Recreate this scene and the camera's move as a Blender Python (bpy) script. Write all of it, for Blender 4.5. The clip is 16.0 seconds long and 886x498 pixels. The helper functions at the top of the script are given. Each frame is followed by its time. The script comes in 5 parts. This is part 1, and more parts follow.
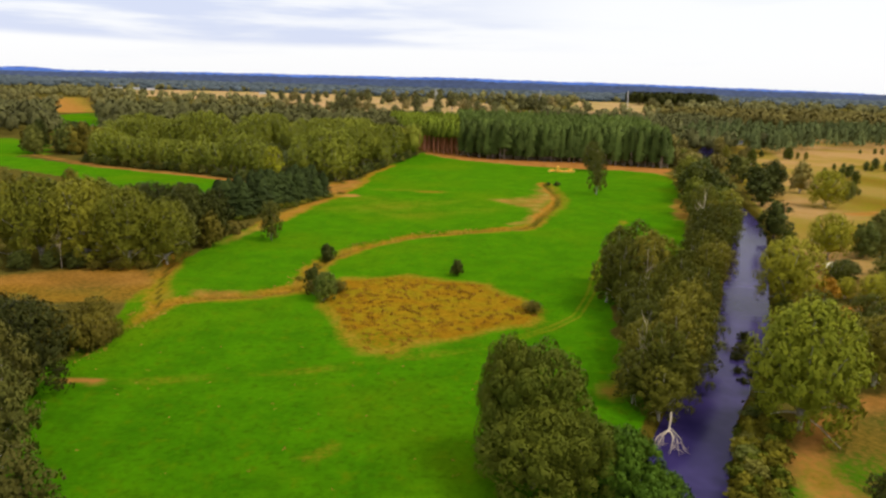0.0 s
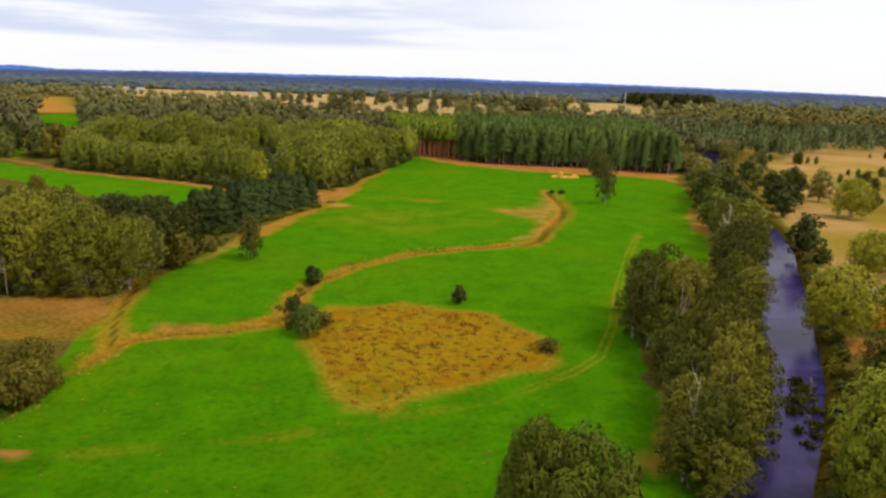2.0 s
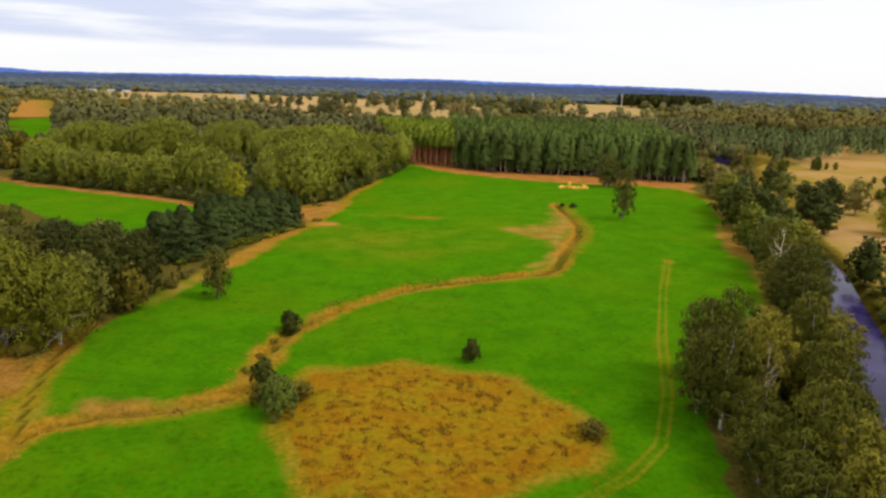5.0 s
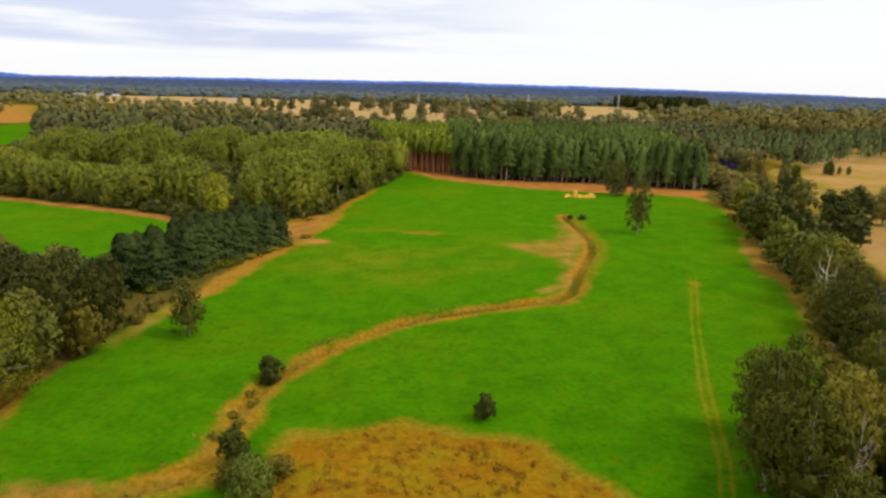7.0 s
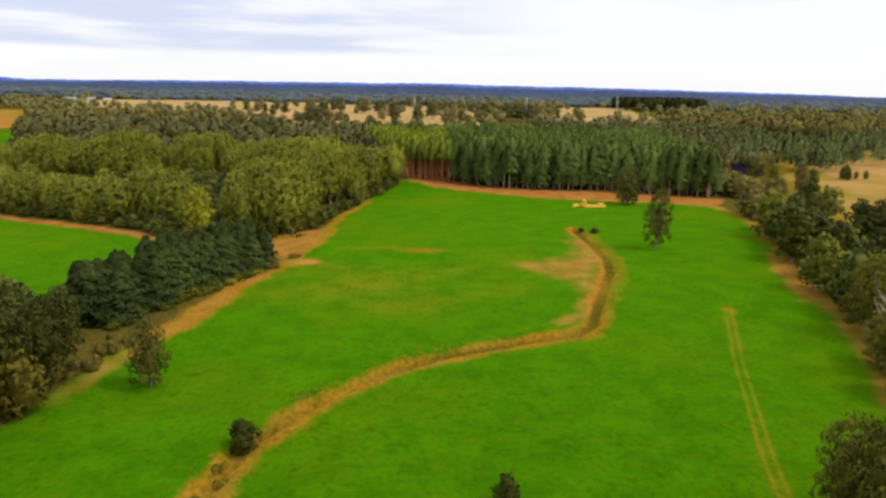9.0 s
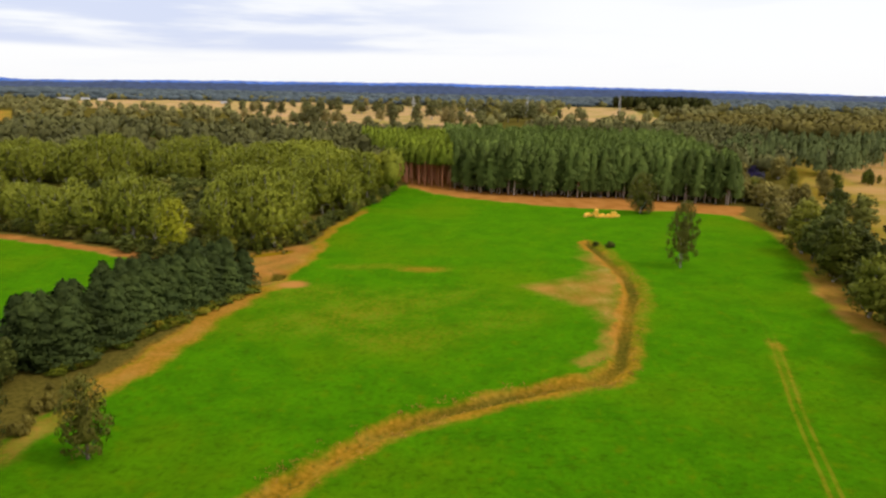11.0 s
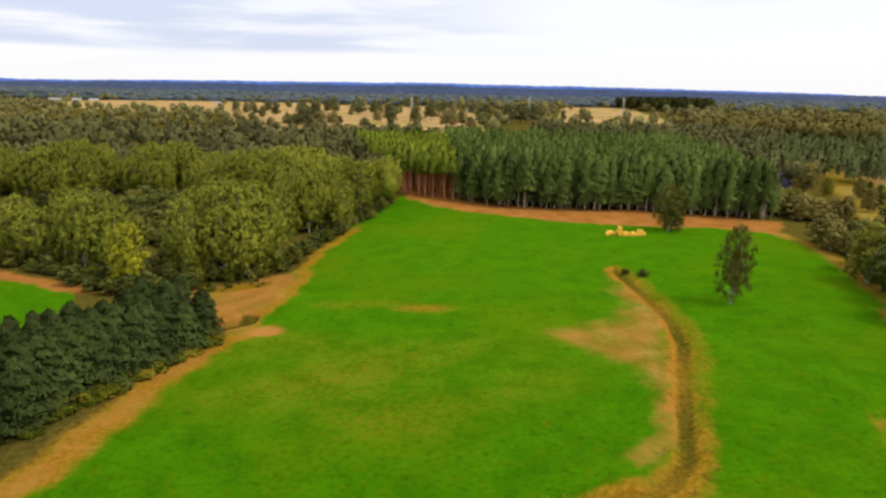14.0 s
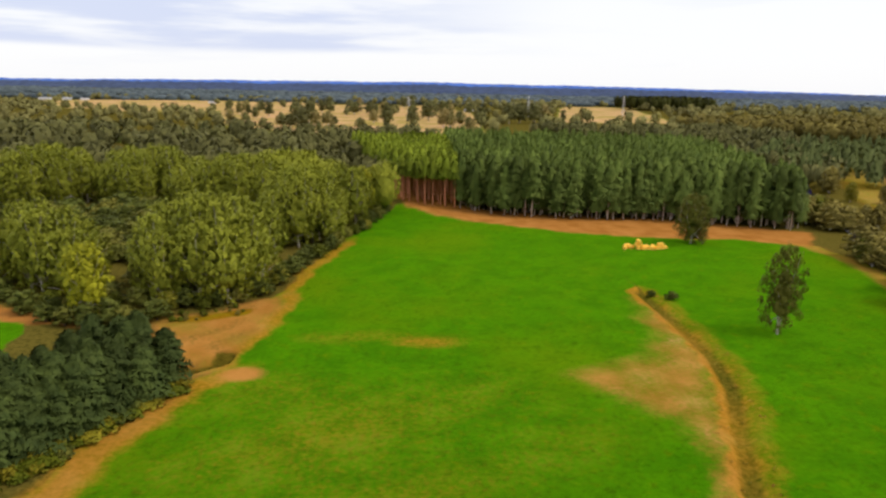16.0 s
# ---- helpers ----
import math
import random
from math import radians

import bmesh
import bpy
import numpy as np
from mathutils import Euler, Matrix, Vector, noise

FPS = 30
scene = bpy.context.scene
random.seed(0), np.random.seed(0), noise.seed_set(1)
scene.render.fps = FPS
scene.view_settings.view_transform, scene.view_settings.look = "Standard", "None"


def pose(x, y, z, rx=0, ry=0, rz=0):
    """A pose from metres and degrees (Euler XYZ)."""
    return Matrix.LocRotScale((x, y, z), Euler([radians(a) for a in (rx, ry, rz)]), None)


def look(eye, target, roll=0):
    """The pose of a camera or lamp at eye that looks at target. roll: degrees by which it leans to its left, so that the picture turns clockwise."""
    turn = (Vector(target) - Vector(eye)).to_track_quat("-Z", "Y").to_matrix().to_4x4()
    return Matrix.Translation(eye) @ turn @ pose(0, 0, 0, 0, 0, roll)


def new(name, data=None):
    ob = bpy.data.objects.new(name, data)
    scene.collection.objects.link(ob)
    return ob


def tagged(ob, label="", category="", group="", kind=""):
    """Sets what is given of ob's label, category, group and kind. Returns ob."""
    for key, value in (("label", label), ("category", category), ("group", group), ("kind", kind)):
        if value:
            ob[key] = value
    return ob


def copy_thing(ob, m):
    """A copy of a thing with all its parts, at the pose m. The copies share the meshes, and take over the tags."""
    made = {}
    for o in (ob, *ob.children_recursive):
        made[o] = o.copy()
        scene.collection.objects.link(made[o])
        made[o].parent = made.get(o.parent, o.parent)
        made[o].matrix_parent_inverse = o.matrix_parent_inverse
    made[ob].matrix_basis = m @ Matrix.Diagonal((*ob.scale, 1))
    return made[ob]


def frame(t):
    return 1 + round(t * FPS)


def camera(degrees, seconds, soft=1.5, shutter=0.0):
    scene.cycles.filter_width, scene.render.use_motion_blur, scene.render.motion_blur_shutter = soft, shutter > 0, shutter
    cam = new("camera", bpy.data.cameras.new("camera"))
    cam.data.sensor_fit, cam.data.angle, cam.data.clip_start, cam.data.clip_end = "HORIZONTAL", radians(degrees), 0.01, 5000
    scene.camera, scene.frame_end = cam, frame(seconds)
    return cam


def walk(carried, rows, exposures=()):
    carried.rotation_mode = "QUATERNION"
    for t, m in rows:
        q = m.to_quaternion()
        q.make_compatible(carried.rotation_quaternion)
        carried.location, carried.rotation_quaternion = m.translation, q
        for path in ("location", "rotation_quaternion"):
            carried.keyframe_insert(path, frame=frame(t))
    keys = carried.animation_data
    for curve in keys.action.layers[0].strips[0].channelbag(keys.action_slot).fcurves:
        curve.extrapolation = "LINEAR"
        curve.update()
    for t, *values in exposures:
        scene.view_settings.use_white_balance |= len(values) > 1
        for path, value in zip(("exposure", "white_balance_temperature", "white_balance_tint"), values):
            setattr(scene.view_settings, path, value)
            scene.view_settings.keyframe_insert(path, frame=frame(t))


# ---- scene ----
cam = camera(66.5, 16.0, soft=2.5)
PATH = [
    (0, (2.518, -9.927, 56.053), (2.592, -7.989, 55.564), 1.7),
    (0.5, (2.315, -3.869, 56.097), (2.392, -1.932, 55.607), 1.8),
    (1, (2.132, 2.201, 56.135), (2.213, 4.138, 55.645), 1.9),
    (1.5, (1.911, 8.377, 56.176), (1.997, 10.314, 55.688), 1.9),
    (2, (1.596, 14.534, 56.218), (1.688, 16.471, 55.73), 1.9),
    (2.5, (1.286, 20.643, 56.237), (1.382, 22.581, 55.752), 1.9),
    (3, (0.965, 26.599, 56.246), (1.066, 28.536, 55.761), 1.9),
    (3.5, (0.652, 32.556, 56.255), (0.757, 34.494, 55.771), 1.8),
    (4, (0.33, 38.39, 56.219), (0.438, 40.328, 55.737), 1.9),
    (4.2, (0.215, 40.736, 56.227), (0.324, 42.674, 55.742), 1.9),
    (6.5, (-0.883, 67.856, 56.751), (-0.757, 69.794, 56.273), 1.5),
    (7, (-1.138, 73.573, 56.826), (-1.008, 75.511, 56.349), 1.5),
    (7.5, (-1.309, 79.319, 56.967), (-1.177, 81.257, 56.492), 1.4),
    (8, (-1.414, 85.101, 57.094), (-1.279, 87.04, 56.62), 1.3),
    (8.5, (-1.454, 91.068, 57.256), (-1.316, 93.007, 56.784), 1.2),
    (9, (-1.556, 97.075, 57.367), (-1.416, 99.013, 56.895), 1.2),
    (9.2, (-1.535, 99.525, 57.384), (-1.396, 101.463, 56.912), 1.2),
    (11.5, (-0.448, 128.404, 57.795), (-0.305, 130.342, 57.321), 1.1),
    (12, (-0.293, 134.616, 57.833), (-0.149, 136.553, 57.359), 1.1),
    (12.5, (-0.191, 140.802, 57.879), (-0.046, 142.74, 57.404), 1.0),
    (13, (-0.107, 147.066, 57.944), (0.038, 149.003, 57.469), 1.1),
    (13.5, (0.018, 153.454, 58.041), (0.164, 155.391, 57.567), 1.1),
    (14, (0.102, 159.722, 58.108), (0.248, 161.659, 57.634), 1.1),
    (14.5, (0.082, 166.035, 58.144), (0.228, 167.972, 57.67), 1.1),
    (15, (-0.001, 172.218, 58.139), (0.149, 174.155, 57.662), 1.1),
    (15.5, (-0.181, 178.324, 58.141), (-0.027, 180.26, 57.665), 1.1),
    (16, (-0.358, 184.34, 58.13), (-0.201, 186.276, 57.654), 1.1),
]
walk(cam, [(t, look(eye, target, roll)) for t, eye, target, roll in PATH])

# ---------- world, sun ----------
def nd(tree, kind, **inputs):
    n = tree.nodes.new(kind)
    for k, v in inputs.items():
        n.inputs[k.replace("_", " ")].default_value = v
    return n


def math_node(tree, op, a, b=None, c=None, clamp=False):
    n = tree.nodes.new("ShaderNodeMath")
    n.operation, n.use_clamp = op, clamp
    for i, v in enumerate((a, b, c)):
        if v is None:
            continue
        if isinstance(v, (int, float)):
            n.inputs[i].default_value = v
        else:
            tree.links.new(v, n.inputs[i])
    return n.outputs[0]


def smooth(tree, value, lo, hi, to_lo=0.0, to_hi=1.0):
    n = tree.nodes.new("ShaderNodeMapRange")
    n.interpolation_type = "SMOOTHSTEP"
    tree.links.new(value, n.inputs[0])
    for i, v in enumerate((lo, hi, to_lo, to_hi)):
        n.inputs[i + 1].default_value = v
    return n.outputs[0]


def mix_rgb(tree, fac, a, b, mode="MIX"):
    n = tree.nodes.new("ShaderNodeMix")
    n.data_type, n.blend_type = "RGBA", mode
    for i, v in ((0, fac), (6, a), (7, b)):
        if isinstance(v, (int, float)):
            n.inputs[i].default_value = v
        elif isinstance(v, tuple):
            n.inputs[i].default_value = (*v, 1.0)
        else:
            tree.links.new(v, n.inputs[i])
    return n.outputs[2]


def noise_node(tree, vector, scale, detail=4.0, rough=0.55):
    n = tree.nodes.new("ShaderNodeTexNoise")
    n.inputs["Scale"].default_value, n.inputs["Detail"].default_value, n.inputs["Roughness"].default_value = scale, detail, rough
    tree.links.new(vector, n.inputs["Vector"])
    return n.outputs["Fac"]


SUN_ELEV, SUN_AZ = radians(54), radians(105)   # azimuth clockwise from +y
world = bpy.data.worlds.new("overcast_sky")
scene.world = world
world.use_nodes = True
wt = world.node_tree
bg = wt.nodes["Background"]
sky = wt.nodes.new("ShaderNodeTexSky")
sky.sky_type, sky.sun_disc, sky.sun_elevation, sky.sun_rotation = "NISHITA", False, SUN_ELEV, SUN_AZ
co = wt.nodes.new("ShaderNodeTexCoord")
sep = wt.nodes.new("ShaderNodeSeparateXYZ")
wt.links.new(co.outputs["Generated"], sep.inputs[0])
stretch = wt.nodes.new("ShaderNodeVectorMath")
stretch.operation = "MULTIPLY"
stretch.inputs[1].default_value = (2.0, 2.0, 19.0)
wt.links.new(co.outputs["Generated"], stretch.inputs[0])
streaks = noise_node(wt, stretch.outputs[0], 1.2, 4.0, 0.5)
fine = noise_node(wt, stretch.outputs[0], 2.1, 5.0, 0.52)
up = sep.outputs[2]
ragged = math_node(wt, "ADD", up, math_node(wt, "MULTIPLY", math_node(wt, "SUBTRACT", streaks, 0.5), 0.03))
bank = smooth(wt, ragged, 0.034, 0.046)
west = smooth(wt, sep.outputs[0], 0.28, -0.12)
shade = math_node(wt, "MULTIPLY", math_node(wt, "MULTIPLY", bank, west), smooth(wt, fine, 0.66, 0.42, 0.1, 1.0))
shade = math_node(wt, "MULTIPLY", shade, smooth(wt, up, 0.5, 0.25))
shade = math_node(wt, "ADD", shade, smooth(wt, streaks, 0.56, 0.72, 0.0, 0.25), clamp=True)
cloud = mix_rgb(wt, shade, (1.06, 1.06, 1.08), (0.73, 0.785, 0.99))
blue = mix_rgb(wt, 1.0, sky.outputs[0], (0.11, 0.11, 0.11), "MULTIPLY")
cover = mix_rgb(wt, 0.88, blue, cloud)
wt.links.new(cover, bg.inputs[0])
bg.inputs[1].default_value = 1.0

sun = new("sun", bpy.data.lights.new("sun", "SUN"))
sun.data.energy, sun.data.angle, sun.data.color = 2.4, radians(18), (1.0, 0.92, 0.80)
sun_from = Vector((math.sin(SUN_AZ) * math.cos(SUN_ELEV), math.cos(SUN_AZ) * math.cos(SUN_ELEV), math.sin(SUN_ELEV)))
sun.matrix_world = look(sun_from * 300 + Vector((0, 200, 0)), (0, 200, 0))


# ---------- materials ----------
def material(name):
    m = bpy.data.materials.new(name)
    m.use_nodes = True
    return m, m.node_tree, m.node_tree.nodes["Principled BSDF"]


def leaf_material(name, dark, light, accent=None, translucent=0.08, vary=1.0):
    m, t, p = material(name)
    geo = t.nodes.new("ShaderNodeNewGeometry")
    obj = t.nodes.new("ShaderNodeObjectInfo")
    n = noise_node(t, geo.outputs["Position"], 0.22, 3.0)
    n2 = noise_node(t, geo.outputs["Position"], 0.9, 4.0, 0.65)
    f = math_node(t, "ADD", math_node(t, "MULTIPLY", geo.outputs["Random Per Island"], 0.18), math_node(t, "ADD", smooth(t, n, 0.3, 0.7, 0.0, 0.3), smooth(t, n2, 0.35, 0.68, 0.05, 0.4)))
    c = mix_rgb(t, f, dark, light)
    if accent:
        c = mix_rgb(t, smooth(t, obj.outputs["Random"], 0.55, 1.0, 0.0, 0.7 * vary), c, accent)
    v = smooth(t, obj.outputs["Random"], 0.0, 1.0, 1 - 0.26 * vary, 1 + 0.26 * vary)
    stand = noise_node(t, geo.outputs["Position"], 0.028, 2.0)
    v = math_node(t, "MULTIPLY", v, smooth(t, stand, 0.35, 0.65, 1 - 0.2 * vary, 1 + 0.2 * vary))
    hsv = nd(t, "ShaderNodeHueSaturation")
    t.links.new(c, hsv.inputs["Color"])
    t.links.new(v, hsv.inputs["Value"])
    t.links.new(hsv.outputs[0], p.inputs["Base Color"])
    p.inputs["Roughness"].default_value = 0.62
    p.inputs["Specular IOR Level"].default_value = 0.05
    tr = t.nodes.new("ShaderNodeBsdfTranslucent")
    t.links.new(hsv.outputs[0], tr.inputs[0])
    mx = t.nodes.new("ShaderNodeMixShader")
    mx.inputs[0].default_value = translucent
    t.links.new(p.outputs[0], mx.inputs[1])
    t.links.new(tr.outputs[0], mx.inputs[2])
    t.links.new(mx.outputs[0], t.nodes["Material Output"].inputs[0])
    return m


def bark_material(name, dark, light, scale=1.5):
    m, t, p = material(name)
    geo = t.nodes.new("ShaderNodeTexCoord")
    st = t.nodes.new("ShaderNodeVectorMath")
    st.operation = "MULTIPLY"
    st.inputs[1].default_value = (1, 1, 0.25)
    t.links.new(geo.outputs["Object"], st.inputs[0])
    n = noise_node(t, st.outputs[0], scale * 3, 6.0, 0.65)
    t.links.new(mix_rgb(t, smooth(t, n, 0.35, 0.65), dark, light), p.inputs["Base Color"])
    p.inputs["Roughness"].default_value = 0.85
    b = nd(t, "ShaderNodeBump", Strength=0.5, Distance=0.05)
    t.links.new(n, b.inputs["Height"])
    t.links.new(b.outputs[0], p.inputs["Normal"])
    return m


LEAF_OLIVE = leaf_material("olive_leaves", (0.098, 0.121, 0.0115), (0.306, 0.308, 0.030), (0.306, 0.298, 0.029), vary=0.25)
LEAF_RIVER = leaf_material("river_leaves", (0.060, 0.076, 0.009), (0.165, 0.172, 0.018), (0.180, 0.150, 0.017))
LEAF_DARK = leaf_material("dark_leaves", (0.043, 0.060, 0.012), (0.138, 0.146, 0.026), (0.145, 0.125, 0.021))
LEAF_YELLOW = leaf_material("yellowing_leaves", (0.150, 0.160, 0.008), (0.37, 0.345, 0.02))
LEAF_DEEP = leaf_material("deep_green_leaves", (0.027, 0.033, 0.006), (0.082, 0.082, 0.014), (0.086, 0.071, 0.012))
# Hill woods shifted to blue: distance haze put into the leaf colour.
LEAF_HILL_HAZE = leaf_material("haze_tinted_hills", (0.040, 0.062, 0.135), (0.072, 0.100, 0.190))
LEAF_FRESH = leaf_material("fresh_leaves", (0.108, 0.132, 0.008), (0.305, 0.305, 0.019), vary=0.3)
LEAF_ORANGE = leaf_material("orange_leaves", (0.225, 0.112, 0.01), (0.425, 0.225, 0.0187))
LEAF_GREY = leaf_material("grey_green_leaves", (0.048, 0.052, 0.010), (0.135, 0.128, 0.022))
NEEDLE_BLUE = leaf_material("blue_green_needles", (0.019, 0.031, 0.008), (0.070, 0.091, 0.020))
NEEDLE_PINE = leaf_material("pine_needles", (0.062, 0.094, 0.019), (0.158, 0.198, 0.038), translucent=0.15)
NEEDLE_LIGHT = leaf_material("light_pine_needles", (0.104, 0.146, 0.0122), (0.255, 0.292, 0.0243), translucent=0.12)
LEAF_SCRUB = leaf_material("brown_scrub", (0.078, 0.065, 0.013), (0.221, 0.176, 0.0312))
LEAF_RUSH = leaf_material("rush_blades", (0.175, 0.082, 0.005), (0.33, 0.170, 0.013))
LEAF_STRAW = leaf_material("straw_blades", (0.231, 0.13, 0.013), (0.49, 0.289, 0.0434))
LEAF_BANK = leaf_material("bank_grass_blades", (0.075, 0.075, 0.006), (0.25, 0.20, 0.016))
# Lifted darks and some extra blue paint the haze over far woods.
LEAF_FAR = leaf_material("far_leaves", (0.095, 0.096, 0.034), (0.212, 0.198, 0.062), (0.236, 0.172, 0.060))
LEAF_BIG = leaf_material("bank_tree_leaves", (0.041, 0.048, 0.005), (0.120, 0.117, 0.0115), (0.150, 0.120, 0.011), vary=0.8)
LEAF_BANK_TREE = leaf_material("old_bank_tree_leaves", (0.050, 0.066, 0.006), (0.130, 0.142, 0.012), (0.142, 0.130, 0.012), vary=0.3)
LEAF_GREEN = leaf_material("fresh_green_leaves", (0.040, 0.085, 0.006), (0.115, 0.195, 0.014), vary=0.4)
LEAF_OCHRE = leaf_material("ochre_leaves", (0.100, 0.086, 0.008), (0.235, 0.195, 0.020), vary=0.4)
LEAF_RAGGED = leaf_material("ragged_leaves", (0.062, 0.064, 0.010), (0.165, 0.150, 0.022), vary=0.3)
LEAF_WILLOW_BUSH = leaf_material("willow_bush_leaves", (0.075, 0.098, 0.013), (0.195, 0.225, 0.032), vary=0.3)
LEAF_VERGE = leaf_material("dull_verge_leaves", (0.045, 0.066, 0.005), (0.135, 0.140, 0.010), vary=0.6)
LEAF_BROAD = leaf_material("dull_olive_leaves", (0.078, 0.086, 0.008), (0.220, 0.210, 0.016), (0.215, 0.180, 0.014), vary=0.5)
LEAF_GOLD = leaf_material("golden_leaves", (0.17, 0.17, 0.010), (0.40, 0.35, 0.022), vary=0.4)
LEAF_LONE = leaf_material("dull_dark_leaves", (0.056, 0.060, 0.009), (0.155, 0.148, 0.022), vary=0.4)
LEAF_BUSH = leaf_material("dark_bush_leaves", (0.034, 0.043, 0.007), (0.088, 0.100, 0.014), vary=0.4)
LEAF_BROWN = leaf_material("brown_olive_leaves", (0.078, 0.066, 0.008), (0.205, 0.162, 0.019))
# Next two leaf tones are lightened in colour for distance haze.
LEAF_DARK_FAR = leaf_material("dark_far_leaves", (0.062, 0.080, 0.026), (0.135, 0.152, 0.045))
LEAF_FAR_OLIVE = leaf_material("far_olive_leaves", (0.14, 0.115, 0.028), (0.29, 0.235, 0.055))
# Distance haze painted into these leaf tones: paler and bluer.
LEAF_HAZY = leaf_material("haze_tinted_woods", (0.050, 0.066, 0.076), (0.095, 0.115, 0.118))
# Stronger haze blue painted on for the farthest hills.
LEAF_DISTANT_HAZE = leaf_material("haze_blue_hills", (0.050, 0.125, 0.43), (0.080, 0.170, 0.52))
BARK_BROWN = bark_material("brown_bark", (0.05, 0.035, 0.025), (0.16, 0.12, 0.085))
BARK_PALE = bark_material("pale_bark", (0.25, 0.21, 0.17), (0.55, 0.5, 0.43))
BARK_PINE = bark_material("pine_bark", (0.30, 0.21, 0.15), (0.62, 0.50, 0.40))
BARK_RED = bark_material("reddish_pine_bark", (0.50, 0.18, 0.08), (0.76, 0.34, 0.18))
BARK_DEAD = bark_material("bleached_dead_wood", (0.42, 0.33, 0.22), (0.80, 0.68, 0.50))


def attribute(t, name):
    n = t.nodes.new("ShaderNodeAttribute")
    n.attribute_name = name
    return n.outputs["Fac"]


def ground_material():
    m, t, p = material("pasture_ground")
    geo = t.nodes.new("ShaderNodeNewGeometry")
    P = geo.outputs["Position"]
    big = noise_node(t, P, 0.018, 4.0)
    mid = noise_node(t, P, 0.11, 5.0, 0.6)
    fine_n = noise_node(t, P, 0.9, 5.0, 0.65)
    grain = noise_node(t, P, 5.0, 3.0, 0.6)
    grass = mix_rgb(t, smooth(t, mid, 0.3, 0.7), (0.027, 0.112, 0.0008), (0.053, 0.168, 0.0010))
    grass = mix_rgb(t, smooth(t, big, 0.46, 0.7, 0.0, 0.75), grass, (0.096, 0.150, 0.002))
    grass = mix_rgb(t, smooth(t, fine_n, 0.48, 0.75, 0.0, 0.45), grass, (0.026, 0.072, 0.0007))
    blotch = noise_node(t, P, 0.32, 5.0, 0.65)
    grass = mix_rgb(t, smooth(t, blotch, 0.52, 0.72, 0.0, 0.7), grass, (0.098, 0.130, 0.0015))
    grass = mix_rgb(t, smooth(t, blotch, 0.46, 0.3, 0.0, 0.75), grass, (0.028, 0.074, 0.0008))
    grass = mix_rgb(t, smooth(t, grain, 0.62, 0.8, 0.0, 0.22), grass, (0.12, 0.19, 0.005))
    tuft = noise_node(t, P, 0.8, 4.0, 0.65)
    grass = mix_rgb(t, smooth(t, tuft, 0.5, 0.7, 0.0, 0.5), grass, (0.020, 0.052, 0.0006))
    grass = mix_rgb(t, smooth(t, tuft, 0.46, 0.3, 0.0, 0.42), grass, (0.085, 0.190, 0.003))
    grass = mix_rgb(t, 1.0, grass, (0.72, 0.79, 0.45), "MULTIPLY")
    straw = mix_rgb(t, smooth(t, fine_n, 0.3, 0.7), (0.205, 0.092, 0.006), (0.35, 0.170, 0.016))
    straw = mix_rgb(t, smooth(t, mid, 0.45, 0.75, 0.0, 0.7), straw, (0.22, 0.16, 0.02))
    patch = noise_node(t, P, 0.15, 3.0, 0.55)
    rust = mix_rgb(t, smooth(t, fine_n, 0.28, 0.7), (0.150, 0.064, 0.003), (0.255, 0.122, 0.006))
    rust = mix_rgb(t, smooth(t, patch, 0.44, 0.66, 0.0, 0.6), rust, (0.175, 0.125, 0.005))
    rust = mix_rgb(t, smooth(t, blotch, 0.53, 0.68, 0.0, 0.8), rust, (0.12, 0.045, 0.003))
    rust = mix_rgb(t, smooth(t, patch, 0.5, 0.34, 0.0, 0.6), rust, (0.20, 0.072, 0.004))
    rust = mix_rgb(t, smooth(t, tuft, 0.56, 0.7, 0.0, 0.5), rust, (0.085, 0.036, 0.003))
    bare = mix_rgb(t, smooth(t, mid, 0.3, 0.7), (0.27, 0.108, 0.020), (0.38, 0.165, 0.040))
    bare = mix_rgb(t, smooth(t, grain, 0.5, 0.8, 0.0, 0.4), bare, (0.16, 0.085, 0.03))
    litter = mix_rgb(t, smooth(t, fine_n, 0.3, 0.7), (0.060, 0.050, 0.009), (0.125, 0.098, 0.018))
    # Mud brown, which also colours a painted shade line.
    mud_shade = mix_rgb(t, smooth(t, fine_n, 0.35, 0.65), (0.042, 0.034, 0.004), (0.098, 0.074, 0.009))
    # Dry tan land, with the pink of distance haze mixed into the colour.
    dryland = mix_rgb(t, smooth(t, mid, 0.3, 0.7), (0.37, 0.210, 0.096), (0.50, 0.315, 0.165))
    dryland = mix_rgb(t, smooth(t, big, 0.42, 0.62, 0.0, 0.75), dryland, (0.215, 0.185, 0.03))
    wob = math_node(t, "MULTIPLY", math_node(t, "SUBTRACT", math_node(t, "ADD", math_node(t, "MULTIPLY", fine_n, 0.6), math_node(t, "MULTIPLY", mid, 0.4)), 0.5), 0.9)

    def weight(name, lo=0.35, hi=0.65):
        a = attribute(t, name)
        # the ragged edge only where the zone begins
        return smooth(t, math_node(t, "ADD", a, math_node(t, "MULTIPLY", wob, smooth(t, a, 0.0, 0.25))), lo, hi)

    w_litter, w_straw, w_bare, w_mud_shade = weight("litter"), weight("straw", 0.1, 0.95), weight("bare", 0.1, 0.95), weight("mud_shade")
    w_dry = weight("dryland")
    c = mix_rgb(t, w_dry, grass, dryland)
    c = mix_rgb(t, w_litter, c, litter)
    c = mix_rgb(t, w_straw, c, straw)
    side = math_node(t, "ABSOLUTE", attribute(t, "track_side"))
    ruts = smooth(t, math_node(t, "ABSOLUTE", math_node(t, "SUBTRACT", side, 0.85)), 0.55, 0.15)
